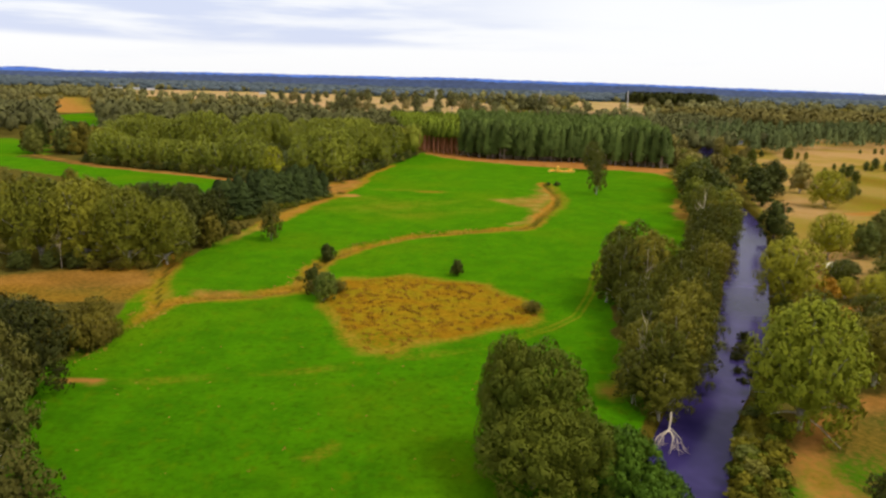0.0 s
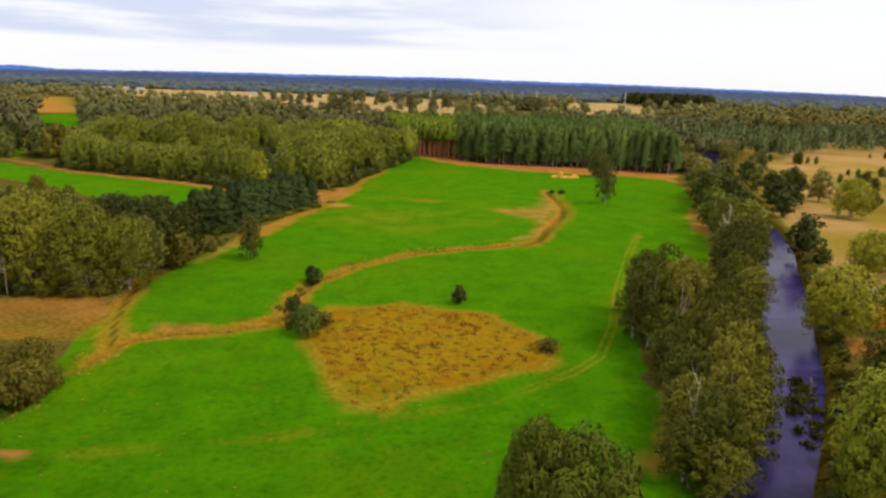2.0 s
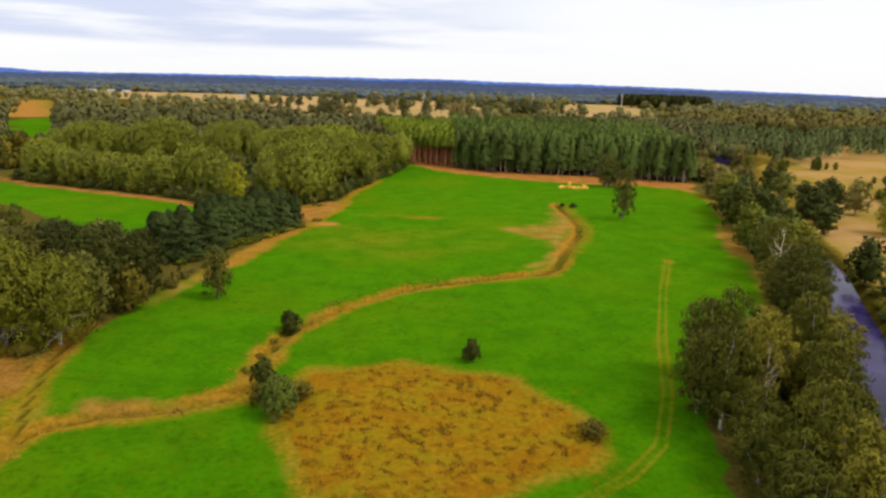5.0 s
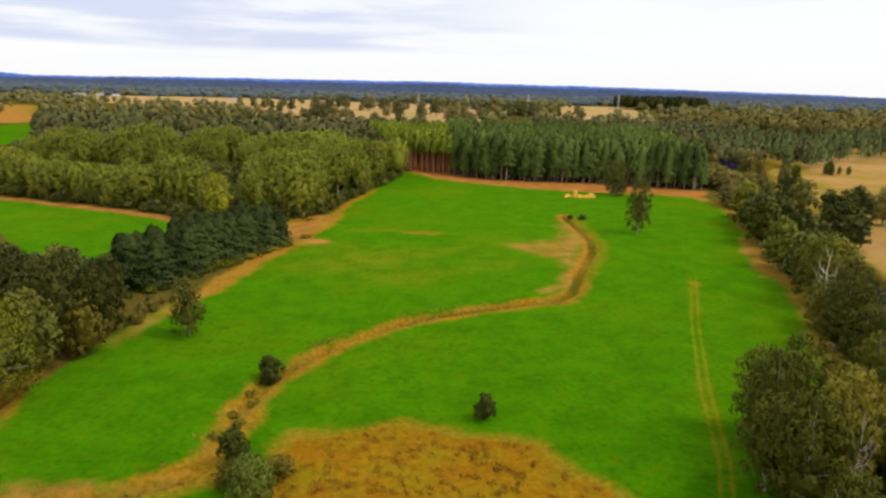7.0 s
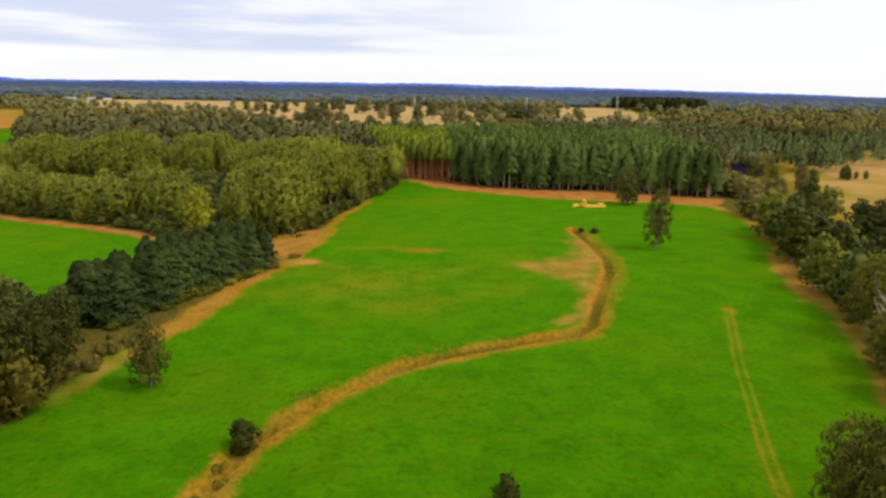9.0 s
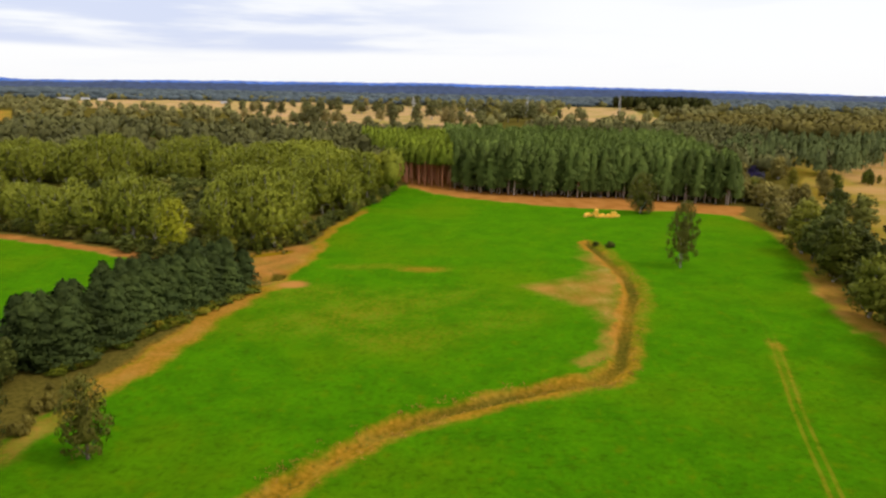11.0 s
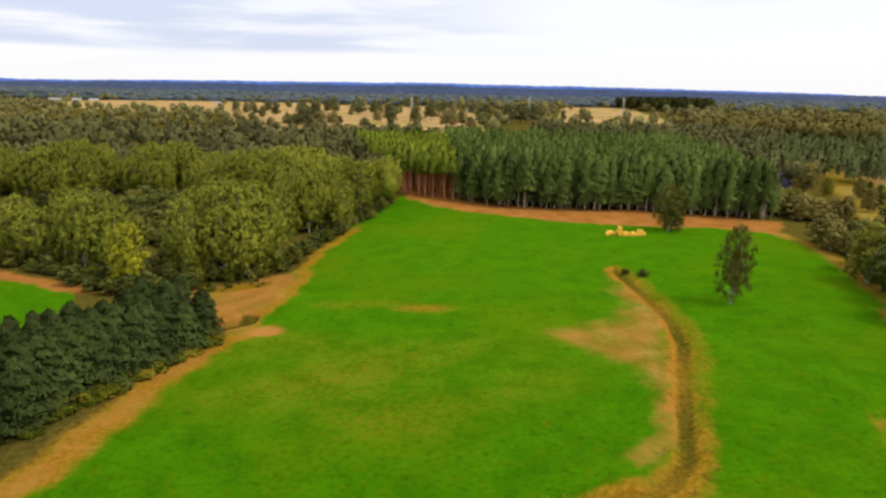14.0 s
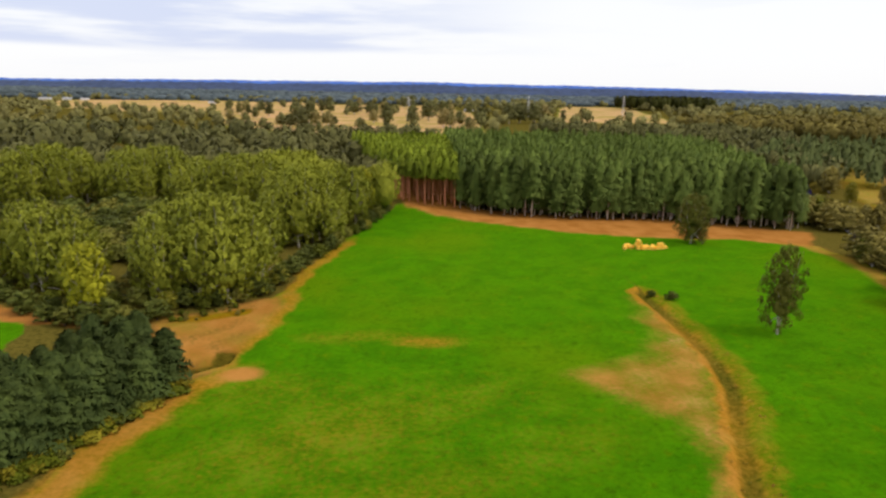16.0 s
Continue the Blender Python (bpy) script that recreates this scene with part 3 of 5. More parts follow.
def cards(centres, outward, size, rng, wild=0.8, long=1.5, along=None):
    """Small bent leaf sprays: one quad each, facing roughly outward."""
    n = len(centres)
    nor = unit(outward + wild * rng.normal(size=(n, 3)) * 0.6)
    a = np.cross(nor, rng.normal(size=(n, 3))) if along is None else along + 0.35 * rng.normal(size=(n, 3))
    a = unit(a - nor * np.sum(a * nor, axis=1, keepdims=True))
    b = unit(np.cross(nor, a))
    s = size * rng.uniform(0.6, 1.35, (n, 1))
    q = [centres + s * (kx * long * 0.6 * a + ky * 0.6 * b + kz * nor * 0.25) * rng.uniform(0.7, 1.3, (n, 1))
         for kx, ky, kz in ((-0.9, -0.7, -0.6), (1, -0.15, -0.4), (-0.2, 1, 0.5))]
    v = np.stack(q, 1).reshape(-1, 3)
    f = np.arange(3 * n).reshape(n, 3)
    soft = np.repeat(unit(0.75 * outward + 0.25 * nor + np.array([0, 0, 0.2])), 3, 0)
    return v, f, soft


def join_cards(sets):
    v, f, n, off = [], [], [], 0
    for a, b, c in sets:
        v.append(a), f.append(b + off), n.append(c)
        off += len(a)
    return np.concatenate(v), np.concatenate(f), np.concatenate(n)


def ball_dirs(n, rng, low=-0.75):
    d = unit(rng.normal(size=(3 * n + 20, 3)))
    d = d[d[:, 2] > low][:n]
    return d


def tube(points, radii, sides=6):
    """A tapered, bent limb through the points."""
    pts = [np.array(p, float) for p in points]
    v, f = [], []
    for i, p in enumerate(pts):
        d = pts[min(i + 1, len(pts) - 1)] - pts[max(i - 1, 0)]
        d /= np.linalg.norm(d)
        a = np.cross(d, (0.31, 0.95, 0.02))
        a /= np.linalg.norm(a)
        b = np.cross(d, a)
        for k in range(sides):
            t = 2 * math.pi * k / sides
            v.append(p + radii[i] * (math.cos(t) * a + math.sin(t) * b))
        if i:
            o = (i - 1) * sides
            f += [(o + k, o + (k + 1) % sides, o + sides + (k + 1) % sides, o + sides + k) for k in range(sides)]
    return v, f


def ball(subdivisions):
    bm = bmesh.new()
    bmesh.ops.create_icosphere(bm, subdivisions=subdivisions, radius=1)
    v = np.array([q.co[:] for q in bm.verts])
    f = np.array([[q.index for q in p.verts] for p in bm.faces])
    bm.free()
    return v, f


BALLS = {1: ball(1), 2: ball(2), 3: ball(3)}


def foliage_masses(lobes, level, rng, squash=0.92, cull=True):
    """Lumpy leaf masses, one a lobe, without the faces that lie inside other lobes."""
    bv, bf = BALLS[level]
    verts, faces, nors, off = [], [], [], 0
    for i, (c, r) in enumerate(lobes):
        ph = rng.uniform(0, 6, 3)
        wave = 1 + 0.13 * np.sin(bv[:, 0] * 4 + ph[0]) * np.sin(bv[:, 1] * 4 + ph[1]) + 0.10 * np.sin(bv[:, 2] * 5 + ph[2]) + 0.07 * rng.normal(size=len(bv))
        v = c + bv * wave[:, None] * r * np.array([1, 1, squash])
        f = bf
        if cull:
            mid = v[f].mean(1)
            keep = mid[:, 2] > 0.1
            for j, (c2, r2) in enumerate(lobes):
                if j != i:
                    keep &= np.linalg.norm((mid - c2) / np.array([1, 1, squash]), axis=1) > r2 * 0.86
            f = f[keep]
        verts.append(v), faces.append(f + off), nors.append(unit(bv + 0.25 * rng.normal(size=bv.shape)))
        off += len(v)
    return np.concatenate(verts), np.concatenate(faces), np.concatenate(nors)


def joined(masses, leaves):
    """Leaf masses and sprays as one mesh's data, unused points dropped."""
    v, f, n = masses
    used = np.unique(f)
    back = np.full(len(v), -1)
    back[used] = np.arange(len(used))
    v, n, f = v[used], n[used], back[f]
    if leaves is None:
        return v, f.tolist(), n
    return np.concatenate([v, leaves[0]]), f.tolist() + (leaves[1] + len(v)).tolist(), np.concatenate([n, leaves[2]])


def join_tubes(tubes):
    v, f = [], []
    for a, b in tubes:
        o = len(v)
        v += a
        f += [tuple(i + o for i in q) for q in b]
    return v, f


def crown_lobes(h, w, base, count, rng, puff=1.0):
    """Lobes of an uneven crown, set round an egg that is widest at two fifths of its height: centre and radius."""
    out = []
    lo, span = base * h, (1 - base) * h
    for i in range(count):
        t = ((i + rng.uniform(0.1, 0.9)) / count) ** 0.85
        az = i * 2.4 + rng.uniform(-0.5, 0.5)
        env = math.sqrt(max(0.0, 1 - ((t - 0.38) / 0.64) ** 2))
        r = puff * w * rng.uniform(0.15, 0.25) * (1.05 - 0.25 * t)
        k = rng.uniform(0.8, 1.08) * max(w / 2 * env - r * 0.75, 0)
        out.append((np.array([math.cos(az) * k, math.sin(az) * k, lo + r * 0.6 + t * (span - r * 1.35)]), r))
    out.append((np.array([0, 0, lo + span * 0.45]), w * 0.3 * puff ** 1.5))
    out.append((np.array([0, 0, lo + span * 0.7]), w * 0.24 * puff))
    return out


def leafy_tree(name, leaf, bark, h, w, base, lobes, n, size, seed, label, category="tree", hang=0.0, stems=1, low=-0.75, puff=1.0, level=1, whole=0.25):
    rng = np.random.default_rng(seed)
    tree = new(name)
    L = crown_lobes(h, w, base, lobes, rng, puff)
    total = sum(r * r for _, r in L)
    sets = []
    for c, r in L:
        m = max(5, int(n * r * r / total))
        d = ball_dirs(m, rng, low)
        pts = c + d * r * rng.choice([1.12, 1.0, 0.85, 0.65], (len(d), 1), p=[0.2, 0.4, 0.25, 0.15]) * rng.uniform(0.94, 1.06, (len(d), 1)) * np.array([1, 1, 0.92])
        pts[:, 2] -= hang * rng.uniform(0, 1, len(d)) * r
        pts[:, 2] = np.maximum(pts[:, 2], 0.2)
        sets.append(cards(pts, unit(d + whole * unit(pts - np.array([0, 0, h * 0.4]))), size, rng))
    lo, span = base * h, (1 - base) * h
    core = [(np.array([0, 0, lo + span * q]), w * r * min(1.0, puff + 0.2) * 0.84) for q, r in ((0.3, 0.36), (0.52, 0.34), (0.74, 0.24))]
    v, f, nor = joined(foliage_masses(core, level, rng, span / w / 1.25), join_cards(sets))
    mesh_object("crown", v, f, leaf, tree, normals=nor)
    tubes = []
    for s in range(stems):
        lean = rng.normal(size=2) * (0.03 + 0.05 * (stems > 1)) * h
        k0 = rng.normal(size=2) * 0.25 * (stems > 1)
        path = [(k0[0] + lean[0] * t ** 1.5, k0[1] + lean[1] * t ** 1.5, h * 0.82 * t - 0.3 * (t == 0)) for t in (0, 0.2, 0.45, 0.7, 1.0)]
        r0 = 0.017 * h + 0.1
        tubes.append(tube(path, [r0 * 1.25, r0 * 0.9, r0 * 0.7, r0 * 0.45, r0 * 0.15]))
    for c, r in L[::2]:
        z0 = max(h * base * 0.7, c[2] - r * 1.3) * 0.8
        mid = np.array([c[0] * 0.45, c[1] * 0.45, (z0 + c[2]) / 2 + 0.03 * h])
        tubes.append(tube([(0, 0, z0), mid, c + np.array([0, 0, r * 0.5])], [0.009 * h, 0.006 * h, 0.002 * h], 5))
    v, f = join_tubes(tubes)
    mesh_object("trunk", v, f, bark, tree, smooth_faces=True)
    return tagged(tree, label, category)


def tufted_tree(name, leaf, bark, h, w, tufts, each, size, seed, label, base=0.05, tuft=(0.06, 0.105), upright=1.45, dome_share=0.8, shell=(0.55, 1.1)):
    """A broad dome of small upright tufts over a shaded inside, with pale limbs that show below."""
    rng = np.random.default_rng(seed)
    tree = new(name)
    sets, heads = [], []
    for i in range(tufts):
        t = (i + rng.uniform(0.2, 0.8)) / tufts
        az = i * 2.39996 + rng.uniform(-0.3, 0.3)
        z = base + (1 - base) * t ** 0.8
        env = math.sqrt(max(0.0, 1 - max(0.0, (z - 0.5) / 0.5) ** 2.2)) * (0.8 + 0.2 * min(1, z / 0.4))
        k = w / 2 * env * rng.uniform(0.68, 1.08)
        c = np.array([math.cos(az) * k, math.sin(az) * k, h * z * rng.uniform(0.95, 1.0)])
        r = w * rng.uniform(*tuft)
        heads.append(c)
        d = ball_dirs(each, rng, -0.55)
        pts = c + d * r * rng.uniform(*shell, (len(d), 1)) * np.array([1, 1, upright])
        dome = unit(c - np.array([0, 0, h * 0.42]))
        up = np.repeat((0.5 * dome + np.array([0, 0, 0.9]))[None], len(d), 0)
        sets.append(cards(pts, unit(0.75 * d + dome_share * dome), size, rng, 0.45, 2.0, up))
    m = tufts * each // 6
    d = ball_dirs(m, rng, -0.5)
    sets.append(cards(np.array([0, 0, h * 0.46]) + d * rng.uniform(0.62, 0.86, (m, 1)) * np.array([w * 0.44, w * 0.44, h * 0.46]), d, size * 1.5, rng, 1.2, 1.4))
    core = [(np.array([0, 0, h * q]), w * r) for q, r in ((0.3, 0.24), (0.48, 0.25), (0.64, 0.19))]
    v, f, nor = joined(foliage_masses(core, 1, rng, 0.8), join_cards(sets))
    mesh_object("crown", v, f, leaf, tree, normals=nor)
    r0 = 0.014 * h + 0.08
    tubes = [tube([(0, 0, -0.3), (0.2, 0.1, h * 0.2), (0.1, -0.2, h * 0.45), (0, 0, h * 0.8)], [r0 * 1.2, r0 * 0.9, r0 * 0.6, r0 * 0.2])]
    for c in heads[::9]:
        foot = np.array([0, 0, h * rng.uniform(0.04, 0.3)])
        mid = foot + (c - foot) * 0.5 + np.array([0, 0, 0.02 * h])
        tubes.append(tube([foot, mid, c * np.array([1.02, 1.02, 1.0])], [0.008 * h, 0.006 * h, 0.003 * h], 4))
    v, f = join_tubes(tubes)
    mesh_object("trunk", v, f, bark, tree, smooth_faces=True)
    return tagged(tree, label, "tree")


def conifer(name, leaf, bark, h, w, base, n, size, seed, label, taper=0.8, droop=-0.25, round_top=0.0):
    rng = np.random.default_rng(seed)
    tree = new(name)
    t = rng.uniform(0, 1, n) ** 0.85
    z = h * (base + (1 - base) * t)
    env = (1 - t) ** taper * (1 - round_top) + round_top * np.sqrt(np.clip(1 - t * t, 0, 1))
    env *= np.minimum(1, 0.55 + 3.5 * t)
    az = rng.uniform(0, 2 * math.pi, n)
    lump = rng.uniform(0, 6, 3)
    whorl = 1 + 0.16 * np.sin(z * 2 * math.pi / 1.9 + 2 * np.sin(3 * az)) + 0.34 * np.sin(2 * az + z * 0.7 + lump[0]) * np.sin(z * 1.2 + lump[1]) + 0.12 * np.sin(5 * az + z)
    rad = (w / 2) * env * whorl * rng.choice([1.0, 0.85, 0.6], n, p=[0.5, 0.3, 0.2]) + 0.15
    out = np.column_stack([np.cos(az), np.sin(az), np.zeros(n)])
    pts = out * rad[:, None]
    pts[:, 2] = z + droop * rad * 0.5
    facing = unit(out + np.array([0, 0, 0.65]))
    v, f, nor = cards(pts, facing, size, rng, 0.6, 2.3, out + np.array([0, 0, droop]))
    tip = cards(np.array([[0, 0, h * 0.975], [0.1, 0, h * 0.95], [0, -0.1, h * 0.96]]), np.array([[1, 0, 0.3], [0, -1, 0.3], [-1, 0, 0.3]]), size, rng, 0.3, 2.5, np.array([[0, 0, 1.0]] * 3))
    rings, sides = 11, 9
    cv, cn, cf = [], [], []
    for i in range(rings + 1):
        u = i / rings
        e = ((1 - u) ** taper * (1 - round_top) + round_top * math.sqrt(max(0, 1 - u * u))) * min(1, 0.5 + 3.5 * u) * (0.7 if i % 2 else 0.5)
        for k in range(sides):
            g = 2 * math.pi * (k + 0.5 * (i % 2)) / sides
            rr = w / 2 * e * (1 + 0.16 * rng.normal()) + 0.03
            cv.append((math.cos(g) * rr, math.sin(g) * rr, h * (base + (1 - base) * (0.98 * u)) - 0.35 * rr * (i % 2)))
            cn.append((math.cos(g), math.sin(g), 0.55))
        if i:
            o = (i - 1) * sides
            cf += [(o + k, o + (k + 1) % sides, o + sides + (k + 1) % sides, o + sides + k) for k in range(sides)]
    v, f, nor = joined((np.array(cv), np.array(cf), unit(np.array(cn))), join_cards([(v, f, nor), tip]))
    mesh_object("crown", v, f, leaf, tree, normals=nor)
    r0 = 0.008 * h + 0.04
    tubes = [tube([(0, 0, -0.3), (0.06, 0.02, h * 0.3), (0, 0.05, h * 0.65), (0, 0, h * 0.96)], [r0 * 1.2, r0, r0 * 0.65, 0.03])]
    for k in range(10):
        a, zz = rng.uniform(0, 6.28), h * rng.uniform(max(0.12, base * 0.6), 0.75)
        ln = w * 0.3 * (1 - zz / h) + 0.4
        tubes.append(tube([(0, 0, zz), (math.cos(a) * ln, math.sin(a) * ln, zz - 0.15 * ln)], [0.06, 0.02], 4))
    v, f = join_tubes(tubes)
    mesh_object("trunk", v, f, bark, tree, smooth_faces=True)
    return tagged(tree, label, "tree")


def dead_tree(name, h, seed, label, bark=None):
    rng = np.random.default_rng(seed)
    bark = bark or BARK_DEAD
    tree = new(name)
    v, f = tube([(0, 0, -0.3), (0.2, 0.1, h * 0.35), (-0.1, 0.3, h * 0.7), (0.3, 0.1, h)], [0.28, 0.2, 0.13, 0.03])
    trunk = mesh_object("trunk", v, f, bark, tree, smooth_faces=True)
    for k in range(13):
        z = h * rng.uniform(0.35, 0.92)
        a_, ln = rng.uniform(0, 6.28), h * rng.uniform(0.12, 0.3)
        e = np.array([math.cos(a_) * ln, math.sin(a_) * ln, z + ln * rng.uniform(0.3, 0.9)])
        m = np.array([math.cos(a_) * ln * 0.5, math.sin(a_) * ln * 0.5, z + ln * 0.15])
        tubes = [tube([(0, 0.1, z), m, e], [0.09, 0.06, 0.02], 5)]
        for q_ in range(3):
            b0 = m + (e - m) * rng.uniform(0, 0.7)
            e2 = b0 + rng.normal(size=3) * ln * 0.25 + np.array([0, 0, ln * 0.25])
            tubes.append(tube([b0, (b0 + e2) / 2 + 0.05, e2], [0.04, 0.03, 0.012], 4))
        v, f = join_tubes(tubes)
        mesh_object("branch", v, f, bark, trunk, smooth_faces=True)
    return tagged(tree, label, "dead tree")


def fallen_tree(foot, way, length, seed):
    """A bleached trunk that leans from the bank, with a fan of bare limbs trailing in the water."""
    rng = np.random.default_rng(seed)
    tree = new("fallen_tree")
    d = unit(np.array(way, float))
    k = d * length * 0.45
    v, f = tube([(0, 0, 0), k * 0.4 + np.array([0.12, 0, 0.1]), k], [0.15, 0.12, 0.09])
    trunk = mesh_object("trunk", v, f, BARK_DEAD, tree, smooth_faces=True)
    for i in range(8):
        a_ = (i - 3.5) * 0.2 + rng.uniform(-0.06, 0.06)
        c, s_ = math.cos(a_), math.sin(a_)
        e = np.array([d[0] * c - d[1] * s_, d[0] * s_ + d[1] * c, d[2] * rng.uniform(0.5, 1.6)]) * length * rng.uniform(0.4, 0.6)
        b0 = k * rng.uniform(0.7, 1.0)
        m = b0 + e * 0.45 + np.array([math.copysign(0.5, a_), 0, 0.35])
        tubes = [tube([b0, m, b0 + e], [0.07, 0.055, 0.02], 5)]
        for _ in range(3):
            p0 = m + (b0 + e - m) * rng.uniform(0, 0.8)
            tubes.append(tube([p0, p0 + rng.normal(size=3) * 0.35 + e * 0.14, p0 + rng.normal(size=3) * 0.5 + e * 0.28], [0.04, 0.03, 0.012], 4))
        v, f = join_tubes(tubes)
        mesh_object("branch", v, f, BARK_DEAD, trunk, smooth_faces=True)
    tree.matrix_basis = Matrix.Translation(foot)
    return tagged(tree, "bleached dead tree fallen into the river", "dead tree")


def lay(ob, x, y, sx=1.0, sz=1.0, turn=0.0, z=None):
    g = land_height(np.array([[x, y]], float))[0] if z is None else z
    return Matrix.LocRotScale((x, y, g - 0.05), Euler((0, 0, turn)), (sx, sx, sz))


class Kind:
    """A kind of tree: a few models, planted again and again."""

    def __init__(self, makers, h, w):
        self.makers, self.h, self.w, self.models, self.rng = makers, h, w, {}, random.Random(len(makers) * 7 + int(h * 10))

    def plant(self, x, y, h, w=None, group="", label=""):
        i = self.rng.randrange(len(self.makers))
        w = w or self.w * h / self.h
        turn = self.rng.uniform(0, 6.28)
        if i not in self.models:
            ob = self.models[i] = self.makers[i]()
            ob.matrix_basis = lay(ob, x, y, w / self.w, h / self.h, turn)
        else:
            src = self.models[i]
            keep = src.matrix_basis.copy()
            src.matrix_basis = Matrix()
            ob = copy_thing(src, lay(src, x, y, w / self.w, h / self.h, turn))
            src.matrix_basis = keep
        if group:
            ob["group"] = group
        if label:
            ob["label"] = label
        return ob


def leafy(name, leaf, bark, h, w, base, lobes, n, size, label, variants=3, seed=1, **kw):
    return Kind([(lambda s=s: leafy_tree(name, leaf, bark, h, w, base, lobes, n, size, s, label, **kw)) for s in range(seed, seed + variants)], h, w)


def needled(name, leaf, bark, h, w, base, n, size, label, variants=3, seed=1, **kw):
    return Kind([(lambda s=s: conifer(name, leaf, bark, h, w, base, n, size, s, label, **kw)) for s in range(seed, seed + variants)], h, w)


WILLOW = Kind([(lambda k=k: tufted_tree("willow_tree", LEAF_OLIVE, BARK_PALE, 24, 14, 105, 18, 0.53, k, "olive-green broad-crowned tree in a dense plantation")) for k in range(11, 15)], 24, 14)
WILLOW_YELLOW = Kind([lambda: tufted_tree("yellowing_tree", LEAF_YELLOW, BARK_PALE, 17, 9, 90, 20, 0.42, 21, "yellowing broad-leaved tree at a wood's edge")], 17, 9)
BROAD = Kind([(lambda k=k: tufted_tree("broadleaf_tree", LEAF_BROAD, BARK_PALE, 24, 18, 150, 40, 0.42, k, "large olive-green broadleaf tree beside a dry paddock", 0.02, (0.07, 0.125), 1.3, 0.6)) for k in range(31, 34)], 24, 18)
BIG = Kind([(lambda k=k: tufted_tree("bank_tree", LEAF_BANK_TREE, BARK_BROWN, 20, 17, 75, 220, 0.3, k, "dense dark olive tree on the river bank", 0.04, (0.085, 0.15), 1.15, 0.15, (0.8, 1.06))) for k in (41, 42)], 20, 17)
RIVERSIDE = Kind([(lambda k=k: tufted_tree("riverside_tree", LEAF_BIG, BARK_PALE, 20, 12, 46, 66, 0.36, k, "olive-brown tree crowding the river bank", 0.05, (0.09, 0.16), 1.1, 0.3, (0.75, 1.08))) for k in range(51, 56)], 20, 12)
DARK = leafy("dark_tree", LEAF_DARK, BARK_BROWN, 18, 12, 0.02, 36, 3400, 0.54, "very dark green bushy tree", 4, 61, puff=0.72)
SHADY = Kind([(lambda k=k: tufted_tree("shady_tree", LEAF_DEEP, BARK_BROWN, 18, 12, 60, 66, 0.36, k, "deep brown-green tree at the pasture's edge", 0.03, (0.085, 0.15), 1.15, 0.3, (0.72, 1.1))) for k in (75, 76, 77)], 18, 12)
GREYISH = Kind([(lambda k=k: tufted_tree("grey_green_tree", LEAF_GREY, BARK_PALE, 18, 11, 60, 60, 0.36, k, "grey-green eucalypt-like tree with pale limbs", 0.04, (0.08, 0.14), 1.2, 0.4, (0.7, 1.1))) for k in (71, 72)], 18, 11)
FRESH = Kind([(lambda k=k: tufted_tree("poplar_tree", LEAF_FRESH, BARK_PALE, 21, 16, 330, 40, 0.32, k, "bright green round-crowned tree on the river bank", 0.02, (0.045, 0.075), 1.6)) for k in (81, 82)], 21, 16)
YELLOWISH = Kind([(lambda k=k: tufted_tree("yellow_green_tree", LEAF_GOLD, BARK_PALE, 16, 14, 130, 32, 0.36, k, "yellow-green tree with pale limbs near the water", 0.1, (0.06, 0.1))) for k in (91, 92)], 16, 14)
RIVERSIDE_FAR = leafy("riverside_tree", LEAF_RIVER, BARK_PALE, 20, 12, 0.02, 28, 1500, 0.78, "olive-brown tree crowding the river bank", 3, 55, puff=0.82)
DARK_FAR = leafy("dark_tree", LEAF_DARK, BARK_BROWN, 18, 12, 0.02, 17, 600, 1.0, "very dark green bushy tree", 3, 65, puff=0.82)
LONE = Kind([(lambda k=k: tufted_tree("lone_tree", LEAF_LONE, BARK_PALE, 22, 12.5, 62, 60, 0.36, k, "tall ragged tree standing alone in the pasture", 0.05, (0.075, 0.14), 1.3, 0.3, (0.6, 1.15))) for k in (101, 102)], 22, 12.5)
BUSH = leafy("bush", LEAF_BUSH, BARK_BROWN, 5, 5, 0.0, 12, 1300, 0.32, "dark rounded bush in the pasture", 3, 111, category="bush")
BUSH_GREY = Kind([lambda: tufted_tree("grey_bush", LEAF_WILLOW_BUSH, BARK_BROWN, 8, 7, 60, 45, 0.26, 121, "grey-green willow bush beside the ditch", 0.04, (0.07, 0.12), 1.6, 0.4)], 8, 7)
SCRUB = leafy("scrub_bush", LEAF_SCRUB, BARK_BROWN, 5, 6, 0.0, 8, 450, 0.55, "brownish scrub bush on rough ground", 3, 131, category="bush")
MARGIN = leafy("margin_shrub", LEAF_BANK, BARK_BROWN, 3, 4, 0.0, 8, 300, 0.42, "yellow-brown waterside shrub on the river margin", 3, 135, category="shrub")
ORANGE = leafy("orange_bush", LEAF_ORANGE, BARK_BROWN, 6, 7, 0.0, 12, 1500, 0.42, "orange autumn bush near the river", 1, 141, category="bush")
SHELTER = needled("shelterbelt_conifer", NEEDLE_BLUE, BARK_BROWN, 17, 8.5, 0.0, 2500, 0.6, "dark blue-green conifer in a shelterbelt", 4, 151, taper=0.7, droop=0.25, round_top=0.35)
PINE = needled("plantation_pine", NEEDLE_PINE, BARK_PINE, 25, 8.2, 0.14, 1000, 0.66, "tall dark pine with a bare lower trunk", 5, 161, taper=0.7, round_top=0.3)
PINE_BARE = needled("plantation_pine", NEEDLE_PINE, BARK_PINE, 25, 7.5, 0.36, 850, 0.62, "tall dark pine with a bare lower trunk", 3, 166, taper=0.7, round_top=0.3)
